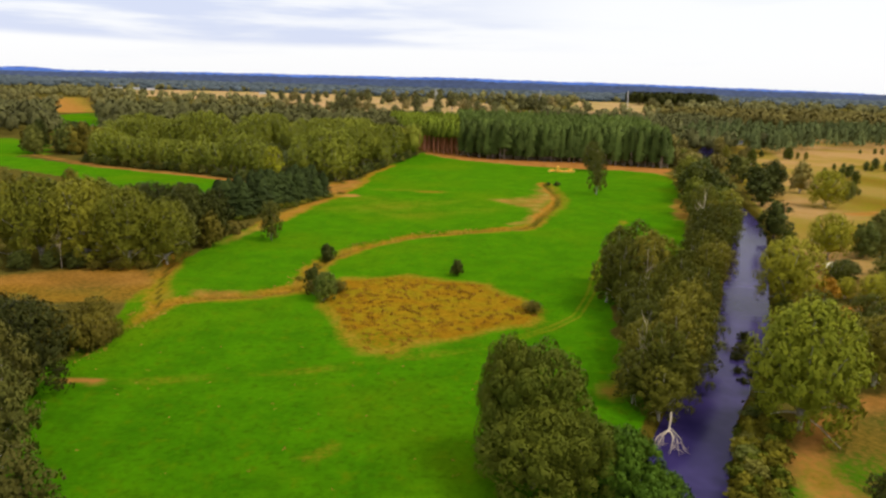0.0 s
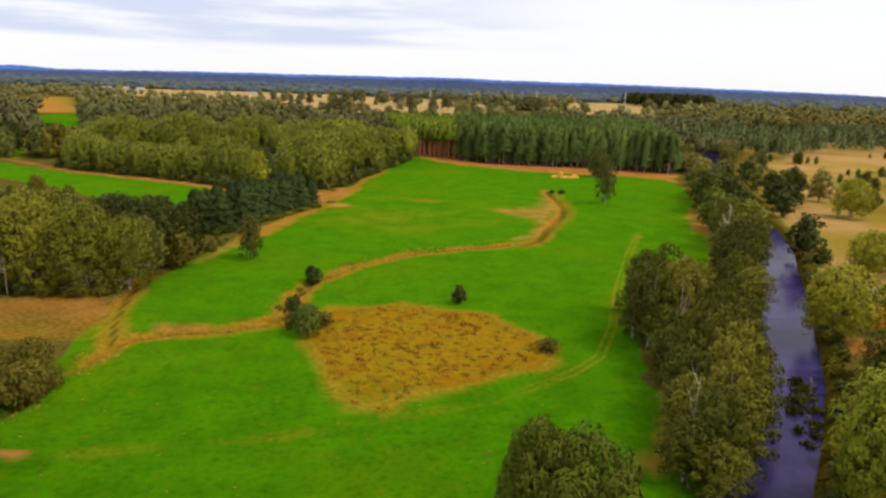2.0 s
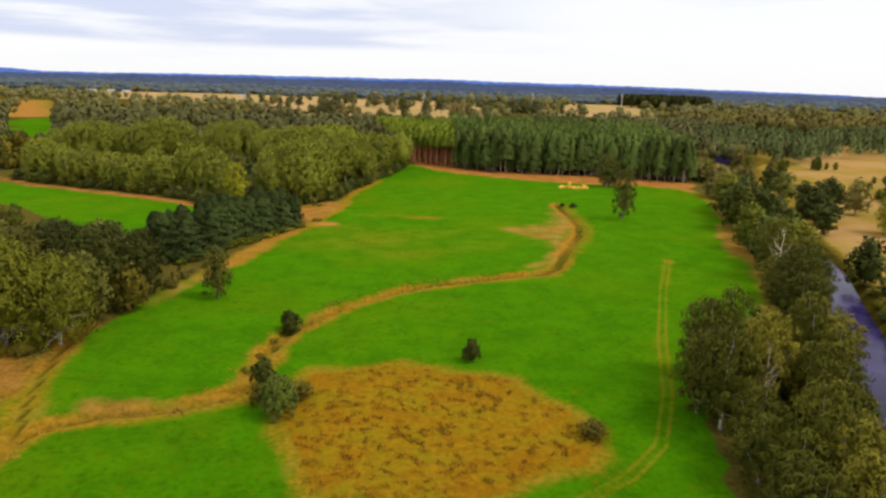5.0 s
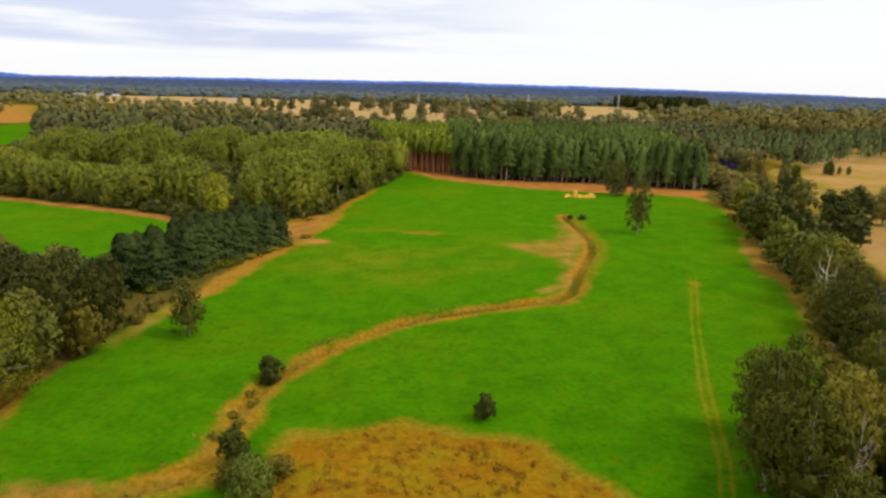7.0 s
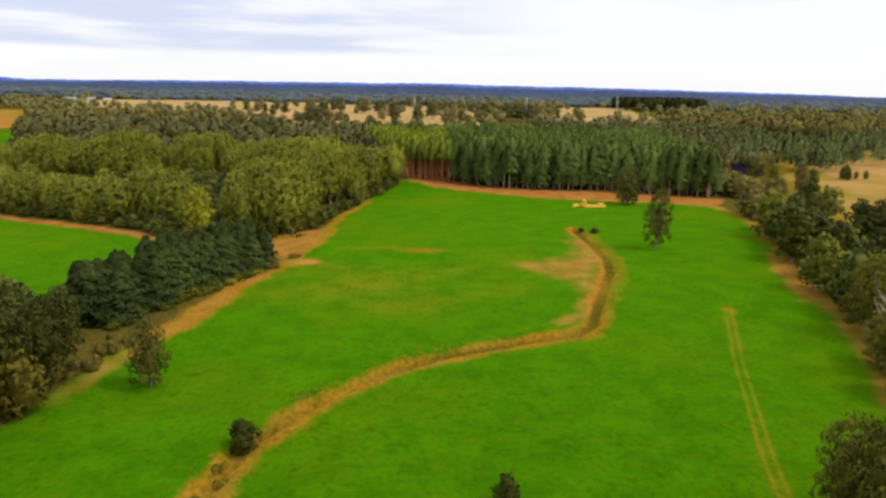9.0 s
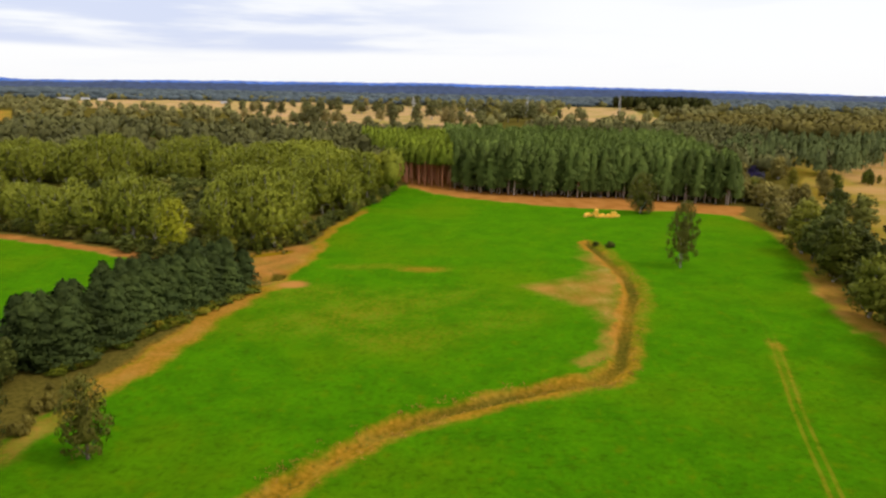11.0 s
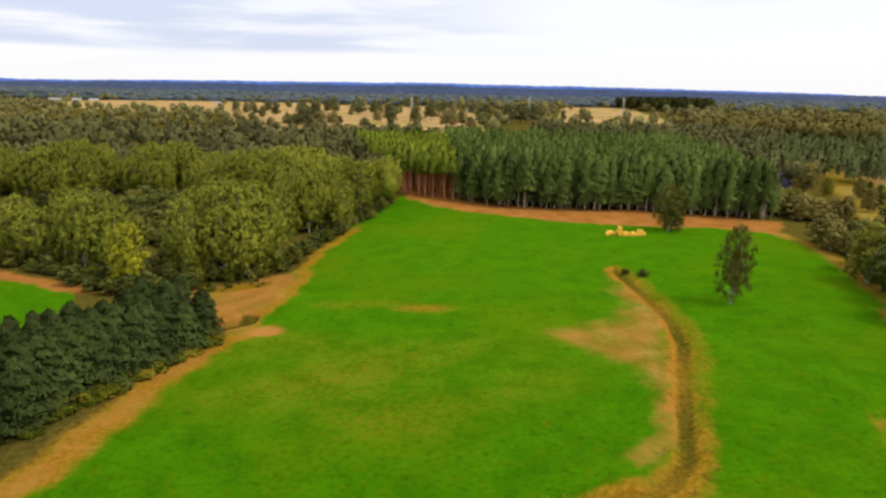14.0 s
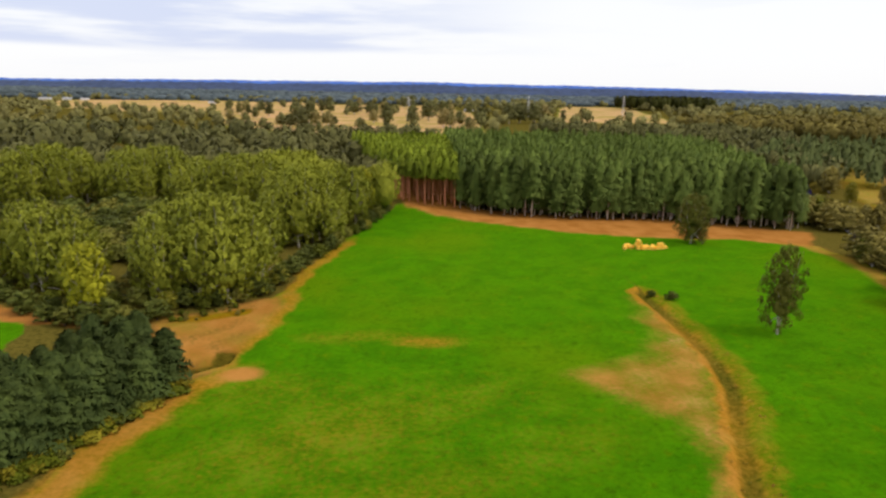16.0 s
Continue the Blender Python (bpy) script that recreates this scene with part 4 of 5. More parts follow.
RED_PINE = needled("red_trunked_pine", NEEDLE_LIGHT, BARK_RED, 23, 5.4, 0.6, 460, 0.8, "light green pine with a bare reddish trunk", 3, 171, taper=0.6, round_top=0.6)
HEDGE_BROWN = Kind([(lambda k=k: tufted_tree("hedge_bush", LEAF_BROWN, BARK_BROWN, 8, 8, 60, 24, 0.3, k, "brown-olive bushy shrub at the pasture's corner", 0.03, (0.07, 0.12), 1.3)) for k in (185, 186)], 8, 8)
HEDGE_FAR = leafy("hedge_tree", LEAF_BROWN, BARK_BROWN, 12, 10, 0.0, 22, 800, 0.8, "brown-olive low tree in a hedge beside a field", 3, 188, puff=0.82)
OLIVE_FAR = leafy("olive_brown_tree", LEAF_FAR_OLIVE, BARK_PALE, 16, 11, 0.02, 26, 1200, 0.78, "olive-brown autumn tree behind the river bank", 3, 191, puff=0.82)
FIELD_TREE = leafy("field_tree", LEAF_FAR, BARK_PALE, 30, 20, 0.1, 24, 420, 1.9, "tall ragged tree standing in a dry far field", 4, 201, puff=0.8)
BROWNISH = Kind([lambda: tufted_tree("brownish_tree", LEAF_OCHRE, BARK_PALE, 20, 12, 70, 62, 0.34, 231, "ochre-brown tree with bare pale limbs on the bank", 0.12, (0.07, 0.13), 1.1, 0.4, (0.75, 1.08))], 20, 12)
GREEN_SHRUB = Kind([lambda: tufted_tree("green_shrub", LEAF_GREEN, BARK_BROWN, 9, 10, 120, 60, 0.26, 241, "fresh green bushy tree beside the river", 0.04, (0.06, 0.1), 1.1, 0.3)], 9, 10)
RAGGED = Kind([lambda: tufted_tree("ragged_tree", LEAF_RAGGED, BARK_BROWN, 13.5, 7, 52, 46, 0.27, 251, "ragged brown-green tree alone at the pasture's edge", 0.06, (0.09, 0.16), 1.35, 0.3, (0.7, 1.1))], 13.5, 7)
DRIFT = leafy("drowned_shrub", LEAF_DEEP, BARK_BROWN, 4, 6, 0.0, 16, 900, 0.34, "dark leafy branches standing in the river", 2, 211, category="shrub", puff=0.6)
WEST_SHRUB = leafy("verge_shrub", LEAF_VERGE, BARK_BROWN, 3, 4, 0.0, 8, 300, 0.42, "low dull green shrub beside a shelterbelt", 3, 221, category="shrub")
rnd = random.Random(5)

# ---------- single trees and bushes of the pasture ----------
LONE.plant(94, 333, 22, 9)
BUSH.plant(-26, 198, 6.0, 5.2)
BUSH.plant(14, 180, 5.2, 4.0)
BUSH_GREY.plant(-21, 156.5, 7.0, 6.2)
HEDGE_BROWN.plant(-18.5, 163.5, 3.0, 4.8)
HEDGE_BROWN.plant(-25, 161, 3.6, 4.5)
BUSH.plant(-26, 168, 5.5, 5.0)
BUSH.plant(79, 361, 2.6, 4.0)
BUSH.plant(75, 366, 1.8, 3.0)
HEDGE_BROWN.plant(31.5, 150, 2.6, 5.0)
RAGGED.plant(-48.5, 220.5, 13.5, 7)
LONE.plant(115, 429.5, 19, 12, label="tall dull green tree beside the straw bales")
SHADY.plant(117, 431, 9, 8)

# ---------- left side ----------
for x, y, h, w in ((-127, 191, 24, 20), (-110, 189, 24.5, 19), (-96, 188, 25, 19), (-83, 187, 22.5, 18), (-73, 189, 19.5, 14), (-99, 202, 22, 16)):
    BROAD.plant(x, y, h, w)
for x, y, h, w in ((-75, 214, 20, 14), (-68, 222, 17, 11), (-74, 203, 17, 12), (-84, 222, 18, 13), (-66, 210, 12, 8), (-92, 232, 17, 13), (-100, 241, 16, 13), (-88, 245, 15, 12), (-110, 233, 17, 13), (-80, 235, 17, 12), (-77, 247, 12, 9), (-98, 222, 17, 13)):
    (HEDGE_FAR if x == -66 else SHADY if int(y) % 2 == 0 else DARK).plant(x, y, h, w)
for x, y, h in ((-118, 178, 3), (-110, 178, 3.5), (-103, 181, 3), (-96, 182, 3.5), (-90, 181, 3), (-83, 181, 3.2), (-77, 182, 2.6)):
    (DARK if x < -92 else HEDGE_BROWN).plant(x, y, h + (2 if x < -92 else 0), h * 1.9)
for x, y, h, w in ((-65, 101, 17, 14), (-78, 108, 17, 14), (-88, 118, 18, 15), (-75, 92, 18, 13)):
    SHADY.plant(x, y, h, w)
for x, y, h, w in ((-45.5, 61, 13, 11), (-56, 77.5, 17, 10), (-63, 87, 19, 13), (-60, 66, 19, 12)):
    (GREYISH if y == 77.5 else SHADY).plant(x, y, h, w)
for x, y, h, w in ((-66, 128, 6, 7), (-72, 132, 6, 7), (-63.5, 130, 5, 5.5), (-78, 128, 7.5, 8), (-85, 134, 7, 8), (-67, 122, 8, 7), (-64, 124, 6, 6), (-70, 137, 6, 7), (-72, 118, 10, 9)):
    HEDGE_BROWN.plant(x, y, h, w)
for k in range(110):
    x, y = rnd.uniform(-210, -92), rnd.uniform(225, 350)
    if inside(np.array([[x, y]]), [(-215, 345), (-160, 324), (-130, 292), (-103, 250), (-98, 222), (-215, 290)])[0] > 0:
        (DARK_FAR if rnd.random() < 0.5 else HEDGE_FAR if rnd.random() < 0.7 else RIVERSIDE_FAR).plant(x, y, rnd.uniform(5, 11))
a, b = Vector((-74, 257.5)), Vector((-47.5, 312))
for k in range(17):
    p = a.lerp(b, k / 16)
    for s in (-4.0, 0.5, 4.0):
        SHELTER.plant(p.x + s + rnd.uniform(-1.6, 1.6), p.y - s * 0.4 + rnd.uniform(-1.6, 1.6), rnd.uniform(13, 17) * (1 - 0.12 * abs(k - 7) / 8) * (0.86 if s > 3 else 1), rnd.uniform(7.5, 9.5), "shelterbelt")
for k in range(120):
    p = a.lerp(b, rnd.uniform(-0.05, 1.0))
    d_ = rnd.uniform(3.5, 8.5)
    (WEST_SHRUB if rnd.random() < 0.55 else MARGIN if rnd.random() < 0.7 else DARK_FAR).plant(p.x + d_, p.y - d_ * 0.4, rnd.uniform(0.8, 1.7) + 0.3 * (9 - d_), rnd.uniform(3.5, 5.5), "verge shrubs")

for k in range(20):
    (DARK if k % 3 == 0 else HEDGE_FAR if k % 3 == 1 else DARK_FAR).plant(-240 + rnd.uniform(-22, 20), 458 + rnd.uniform(-14, 18), rnd.uniform(16, 22), rnd.uniform(11, 15))

# ---------- plantations ----------
MOUNDS = [(-51, 375, 22, 19, 28), (-99, 379, 19, 15, 25), (-123, 389, 13, 12, 20), (-143, 397, 13, 12, 20), (-165, 407, 14, 12, 20), (-190, 419, 15, 12, 21),
          (-34, 437, 15, 22, 28), (-20, 470, 13, 16, 26), (-5, 494, 10, 13, 24), (-72, 498, 27, 22, 27), (-116, 522, 26, 24, 27), (-164, 520, 28, 24, 27), (-212, 524, 27, 22, 24), (-50, 530, 28, 26, 25)]
WOOD_LEFT = []
for cx, cy, rx, ry, h in MOUNDS:
    step = 7.6
    for i in range(-8, 9):
        for j in range(-8, 9):
            u, v = (i + 0.5 * (j % 2)) * step, j * step * 0.87
            x, y = cx + u + rnd.uniform(-2, 2), cy + v + rnd.uniform(-2, 2) - 0.4 * u * (cy < 460 and cx < -60)
            q = (u / (rx - 2.5)) ** 2 + (v / (ry - 2.0)) ** 2
            if q < 1.0 and all((x - a) ** 2 + (y - b) ** 2 > 28 for a, b, _ in WOOD_LEFT):
                WOOD_LEFT.append((x, y, h * (0.5 + 0.5 * math.sqrt(1 - q)) * rnd.uniform(0.95, 1.03)))
WOOD_LEFT.sort(key=lambda q: q[1] + 0.42 * q[0])
for x, y, h in WOOD_LEFT[:170]:
    WILLOW.plant(x, y, h, rnd.uniform(11, 14), "willow wood")
WILLOW_YELLOW.plant(-75, 350, 19, 11)
WILLOW_YELLOW.plant(-6, 497, 21, 14)
WILLOW_YELLOW.plant(-13, 487, 21, 14)
for x, y, h, w in ((-78, 344, 5, 6), (-73, 343, 6, 7), (-68, 345, 7, 7), (-84, 347, 5, 6)):
    DARK_FAR.plant(x, y, h, w)
# Low trees in the mound gaps; dark leaf colour stands in for shade.
for x, y in ((-76, 366), (-74, 380), (-80, 400), (-110, 430), (-70, 425), (-150, 440), (-66, 346), (-83, 350), (-92, 354), (-58, 348), (-36, 368), (-30, 390), (-27, 410), (-22, 430), (-12, 466), (-4, 490)):
    DARK_FAR.plant(x, y, rnd.uniform(4, 7), 8)

for k in range(34):
    DARK_FAR.plant(rnd.uniform(-102, -64), rnd.uniform(398, 462), rnd.uniform(5, 8), rnd.uniform(9, 12), "willow wood")
for k in range(52):
    DARK_FAR.plant(rnd.uniform(-155, -98), rnd.uniform(428, 492), rnd.uniform(6, 10), rnd.uniform(10, 14), "willow wood")
FOOT = [Vector(q) for q in ((-92, 358), (-66, 358), (-42, 357), (-31, 376), (-26, 402), (-16, 434), (-7, 468), (1, 496))]
FOOT = [Vector(q) for q in ((-205, 412), (-182, 400), (-155, 388), (-130, 376), (-110, 367))] + FOOT
for p, q in zip(FOOT, FOOT[1:]):
    n_ = int((q - p).length / 4.5)
    for k in range(n_):
        r_ = p.lerp(q, (k + rnd.random()) / n_)
        (DARK_FAR if rnd.random() < 0.75 else RIVERSIDE_FAR).plant(r_.x - rnd.uniform(-0.5, 3.5), r_.y + rnd.uniform(0, 3), rnd.uniform(3, 6.5), rnd.uniform(5, 7.5), "willow wood")

PINES = []
for i in range(56):
    for j in range(62):
        x, y = 25 + i * 4.4 + rnd.uniform(-1.9, 1.9), 440 + j * 4.4 + rnd.uniform(-1.9, 1.9)
        if inside(np.array([[x, y]]), PINE_BLOCK)[0] > 0:
            PINES.append((x, y, rnd.uniform(21, 27.5)))
PINES.sort(key=lambda q: q[1] + 0.3 * q[0])
for x, y, h in PINES[:230]:
    (PINE_BARE if rnd.random() < 0.35 else PINE).plant(x, y, h, rnd.uniform(6.6, 11.0), "pine plantation")
REDS = []
for i in range(20):
    for j in range(43):
        x, y = -30 + i * 3.6 + rnd.uniform(-1, 1), 500 + j * 4.4 + rnd.uniform(-1, 1)
        if inside(np.array([[x, y]]), RED_PINES)[0] > 0:
            REDS.append((x, y, rnd.uniform(20, 24)))
REDS.sort(key=lambda q: q[1])
for x, y, h in REDS[:110]:
    RED_PINE.plant(x, y, h, None, "red-trunked pines")


# ---------- river banks ----------
def along(line, step, start=0.0, end=1e9):
    s = 0.0
    for p, q in zip(line, line[1:]):
        p, q = Vector(p), Vector(q)
        d = (q - p).length
        while s < d:
            yield p.lerp(q, s / d), Vector((-(q - p).y, (q - p).x)).normalized()
            s += step
        s -= d


for p, side in along(RIVER[4:], 6.8):
    if p.y > 470:
        break
    for off in (10.5, 17.0, 23.5):
        x, y = p.x + side.x * off + rnd.uniform(-2.5, 2.5), p.y + side.y * off + rnd.uniform(-3.5, 3.5)
        if 110 < y < 240 and off > 20:
            continue
        if y > 240 and rnd.random() < 0.25 or y > 395 and (off > 19 or 412 < y < 446):
            continue
        keep = inside(np.array([[x, y]]), [*WEST_EDGE, *NORTH_EDGE, *EAST_EDGE, (20, -200), (-60, -200)])[0]
        if keep < 0.5 and seg_dist(np.array([[x, y]]), [(46, 95), (39, 78)])[0] > 7:
            kind = RIVERSIDE if y < 250 else OLIVE_FAR if y > 385 and rnd.random() < 0.5 else DARK_FAR if rnd.random() < 0.65 else RIVERSIDE_FAR
            h = rnd.uniform(9, 13) if y > 380 else rnd.uniform(13, 20.5) if y > 240 else rnd.uniform(11, 18) * (0.85 if off < 12 else 1)
            kind.plant(x, y, h, rnd.uniform(10, 15) if y > 240 else rnd.uniform(7.2, 10), "west bank trees")
for x, y, h, w in ((47.5, 103, 14, 9), (52, 109, 15, 10), (55, 116, 16, 10), (46, 110, 12, 9), (42, 101, 10, 8), (60, 124, 16, 10), (50, 118, 13, 9), (61.5, 121, 15, 10), (55.5, 111, 14, 10), (50.5, 103.5, 13, 9), (45.5, 97, 9.5, 8), (53, 127, 13, 9), (50, 122, 12, 8), (52.5, 136, 11, 8), (55, 142.5, 12, 8), (49, 114, 9, 7)):
    RIVERSIDE.plant(x, y, h, w, "west bank trees")
for x, y, h, w in ((54, 152, 18, 10), (52.5, 158, 15, 8.5), (57, 165, 19, 9.5), (64, 171, 19, 9.5), (68, 164, 17, 9), (59.5, 174, 16, 8.5), (66, 157, 14, 8)):
    RIVERSIDE.plant(x, y, h, w, "west bank trees")
BROWNISH.plant(61.5, 154.5, 19.5, 10.5)
for x, y, h, w in ((20.5, 79.5, 18.3, 15), (16.3, 81.5, 19.3, 8.5), (19.5, 74.5, 12.5, 15)):
    BIG.plant(x, y, h, w)
BIG.plant(26, 74, 11, 10)
GREEN_SHRUB.plant(32, 74, 9.5, 10)
GREEN_SHRUB.plant(36, 71, 7.5, 9)
GREEN_SHRUB.plant(34, 66, 8, 9)
FRESH.plant(67.5, 91.5, 22.5, 17)
YELLOWISH.plant(101.5, 159.5, 17.5, 16)
YELLOWISH.plant(202, 311, 18, 17)
YELLOWISH.plant(141, 207, 15.5, 13.5)
OLIVE_FAR.plant(215, 358, 18, 12)
BROWNISH.plant(92, 109, 14, 11)
SHADY.plant(68, 69, 6, 6)
for x, y, h, w in ((136, 224, 7, 7), (139, 239, 15.5, 13), (171, 312, 13, 11), (178, 330, 16, 13), (186, 352, 17, 14), (200, 395, 16, 14), (206, 420, 15, 13)):
    (DARK_FAR if y > 300 or x % 2 else RIVERSIDE_FAR).plant(x, y, h, w, "east bank trees")
for x, y, h, w in ((190, 342, 20, 16.5), (227, 334, 10.5, 7), (156, 211, 13, 9.5), (165, 214, 14, 10), (173, 218, 13, 11), (182, 238, 13, 13), (134, 186, 6, 9)):
    DARK.plant(x, y, h, w)
for x, y, h, w in ((113.5, 222, 12, 8.5), (119.5, 236, 13, 9), (125, 248, 13, 9), (130.5, 261, 14, 9), (135, 274, 14, 9)):
    RIVERSIDE.plant(x, y, h, w, "west bank trees")
ORANGE.plant(115, 164, 6.8, 7)
for x, y, h, w in ((121, 165, 6.2, 5), (126.5, 161, 8, 8), (134, 165, 8, 9), (126, 176, 7, 8), (142, 178, 9, 10), (150, 185, 9, 10)):
    (YELLOWISH if y < 170 else RIVERSIDE).plant(x, y, h, w)
for x, y, h, w in ((98, 118, 13, 11), (104, 130, 12, 10), (96, 136, 11, 9), (110, 122, 12, 11)):
    RIVERSIDE.plant(x, y, h, w)
for p, side in along(RIVER[4:13], 4.5):
    x, y = p.x - side.x * rnd.uniform(7, 10), p.y - side.y * rnd.uniform(7, 10)
    (MARGIN if rnd.random() < 0.6 else DARK_FAR).plant(x, y, rnd.uniform(1.5, 3.5), rnd.uniform(3, 5))
for x, y in ((-28, 180), (-30, 184), (-27, 188), (-31, 176), (-29, 192)):
    MARGIN.plant(x, y, rnd.uniform(0.8, 1.5), 2.8)
for k in range(26):
    x = rnd.uniform(-58, -36)
    (SCRUB if rnd.random() < 0.4 else WEST_SHRUB).plant(x, 352 + 0.3 * (x + 45) + rnd.uniform(-4, 3), rnd.uniform(0.7, 1.8))
for x, y, h, w in ((73, 126, 2.6, 4), (76, 130, 2.8, 5), (79, 134, 2.4, 4.5), (80, 138, 3.0, 3.5), (70, 119, 2.4, 3), (77, 126, 2.6, 3.5), (74, 121, 2.2, 4), (69, 114, 2.2, 3.4), (72, 117, 2.1, 3), (78, 131, 2.2, 5), (81, 136, 2.3, 4)):
    DRIFT.plant(x, y, h, w)
for k in range(12):
    SCRUB.plant(rnd.uniform(-70, -62), rnd.uniform(226, 246), rnd.uniform(1.2, 2.5))
for k in range(210):
    x, y = rnd.uniform(46, 66), rnd.uniform(58, 94)
    if 6.5 < seg_dist(np.array([[x, y]]), RIVER)[0] < 13 and x > 47:
        (MARGIN if rnd.random() < 0.6 else WEST_SHRUB).plant(x, y, rnd.uniform(1.0, 3.0), rnd.uniform(2.5, 4.5))
for cx, cy, n_, r in ((285, 430, 7, 14), (330, 470, 8, 20), (262, 395, 5, 10), (380, 500, 8, 24), (300, 540, 7, 18), (420, 590, 9, 26), (350, 380, 5, 14), (245, 350, 4, 8), (440, 470, 6, 20)):
    for k in range(n_):
        a_ = rnd.uniform(0, 6.28)
        (DARK_FAR if rnd.random() < 0.5 else RIVERSIDE_FAR).plant(cx + math.cos(a_) * r * rnd.random() * 1.6, cy + math.sin(a_) * r * rnd.random() * 0.6, rnd.uniform(4, 10))
for k in range(44):
    x, y = rnd.uniform(176, 262), rnd.uniform(455, 610)
    if inside(np.array([[x, y]]), PINE_BLOCK)[0] < 0 and seg_dist(np.array([[x, y]]), RIVER)[0] > 11:
        (OLIVE_FAR if rnd.random() < 0.55 else RIVERSIDE_FAR if rnd.random() < 0.6 else DARK_FAR).plant(x, y, rnd.uniform(10, 17))
for k in range(16):
    OLIVE_FAR.plant(rnd.uniform(180, 215), rnd.uniform(452, 484), rnd.uniform(9, 14))
snag = dead_tree("dead_tree", 15, 3, "bleached bare dead tree among bank trees")
snag.matrix_basis = lay(snag, 108, 233, 1.0, 1.23)
for x, y, s in ((59.5, 150, 0.9), (44.6, 105, 0.84), (-100, 181, 0.7)):
    copy_thing(snag, lay(snag, x, y, 0.62 * s, s, x))
fallen = fallen_tree((46.2, 93.6, 2.0), (-0.34, -0.78, -0.36), 9.5, 8)
drowned = dead_tree("drowned_branches", 11, 12, "dark drowned branches lying in the river", BARK_BROWN)
drowned.matrix_basis = Matrix.Translation((85, 141, -1.75)) @ Vector((-0.5, -0.85, 0.0)).to_track_quat("Z", "Y").to_matrix().to_4x4()
copy_thing(drowned, Matrix.Translation((75, 124, -1.75)) @ Vector((-0.3, 0.9, 0.0)).to_track_quat("Z", "X").to_matrix().to_4x4())


# ---------- trees of the far fields ----------
for x, y, h, w in ((-112, 1151, 33, 24), (-89, 1123, 17, 10), (-111, 1467, 33, 26), (-65, 1448, 24, 33), (-37, 1458, 25, 21), (-4, 1065, 34, 18), (29, 1050, 33, 16), (61, 1272, 33, 27), (81, 1101, 24, 14), (138, 1214, 27, 28),
                   (282, 1291, 21, 12), (51, 1833, 30, 34), (182, 1225, 32, 26), (200, 1238, 31, 28), (222, 1230, 32, 26), (240, 1242, 30, 24), (-124, 1055, 19, 20), (-136, 1070, 17, 18), (-10, 1400, 26, 24), (100, 1500, 28, 26), (-150, 1300, 26, 22)):
    FIELD_TREE.plant(x, y, h, w)
for k in range(75):
    x, y, h = rnd.uniform(-330, 190), 960 + 900 * rnd.random() ** 1.3, rnd.uniform(13, 27)
    if inside(np.array([[x, y]]), FAR_FIELDS[0])[0] > 0:
        FIELD_TREE.plant(x, y, h, h * rnd.uniform(0.6, 0.9))


# ---------- far woods ----------
def template(n, size, seed, conic=False):
    rng = np.random.default_rng(seed)
    if conic:
        t = rng.uniform(0.25, 1, n)
        az = rng.uniform(0, 6.28, n)
        out = np.column_stack([np.cos(az), np.sin(az), np.full(n, 0.5)])
        pts = np.column_stack([np.cos(az) * 0.5, np.sin(az) * 0.5, t]) * np.column_stack([(1.08 - t) ** 0.6] * 2 + [np.ones(n)])
        v, f, nor = cards(pts, unit(out), size, rng, 0.5, 1.8)
        return v, f.tolist(), nor
    if not n:
        return joined(foliage_masses([(np.array([0, 0, 0.3]), 0.5)], 1, rng, 1.2), None)
    lobes = [(np.array([0, 0, 0.5]) + rng.normal(size=3) * 0.05, 0.36)]
    d = ball_dirs(n, rng, -0.4)
    bump = 1 + 0.22 * np.sin(d[:, :1] * 6 + seed) * np.sin(d[:, 1:2] * 6 + 2 * seed) * np.cos(d[:, 2:] * 5) + 0.08 * rng.normal(size=(n, 1))
    leaves = cards(np.array([0, 0, 0.54]) + d * bump * np.array([0.48, 0.48, 0.44]), d, size, rng, 0.6, 1.3)
    return joined(foliage_masses(lobes, 1, rng, 1.1), leaves)


def stuff_woods(name, spots, leaf, n, size, label, conic=False, ratio=0.75):
    """Many far trees in one mesh."""
    rng = np.random.default_rng(len(spots))
    forms = [template(n, size, s, conic) for s in range(5)]
    sets, faces, off = [], [], 0
    for x, y, h in spots:
        v, f, nor = forms[rng.integers(5)]
        w = h * ratio * rng.uniform(0.8, 1.25)
        c, s = math.cos(x * 7), math.sin(x * 7)
        R = np.array([[c, -s, 0], [s, c, 0], [0, 0, 1]])
        sets.append(((v * np.array([w, w, h])) @ R.T + np.array([x, y, -0.3]), nor @ R.T))
        faces += [[k + off for k in q] for q in f]
        off += len(v)
    v, nor = np.concatenate([a_ for a_, _ in sets]), np.concatenate([b_ for _, b_ in sets])
    return tagged(mesh_object(name, v, faces, leaf, normals=nor), label, "woods", kind="stuff")


if len(WOOD_LEFT) > 170:
    stuff_woods("willow_wood", WOOD_LEFT[170:], LEAF_OLIVE, 700, 0.06, "olive-green broadleaf plantation behind the front trees", ratio=0.6)
stuff_woods("pine_wood", PINES[230:], NEEDLE_PINE, 105, 0.1, "dark green tops of a pine plantation", True, 0.3)
if len(REDS) > 110:
    stuff_woods("light_pine_wood", REDS[110:], NEEDLE_LIGHT, 170, 0.09, "light green tops of a young pine plantation", True, 0.3)
fr = np.random.default_rng(3)
OPEN = FAR_FIELDS + GREEN_FIELDS + [LEFT_FIELD, EAST_LAND]
CLOSED = [WILLOW_WOOD, PINE_BLOCK, RED_PINES]


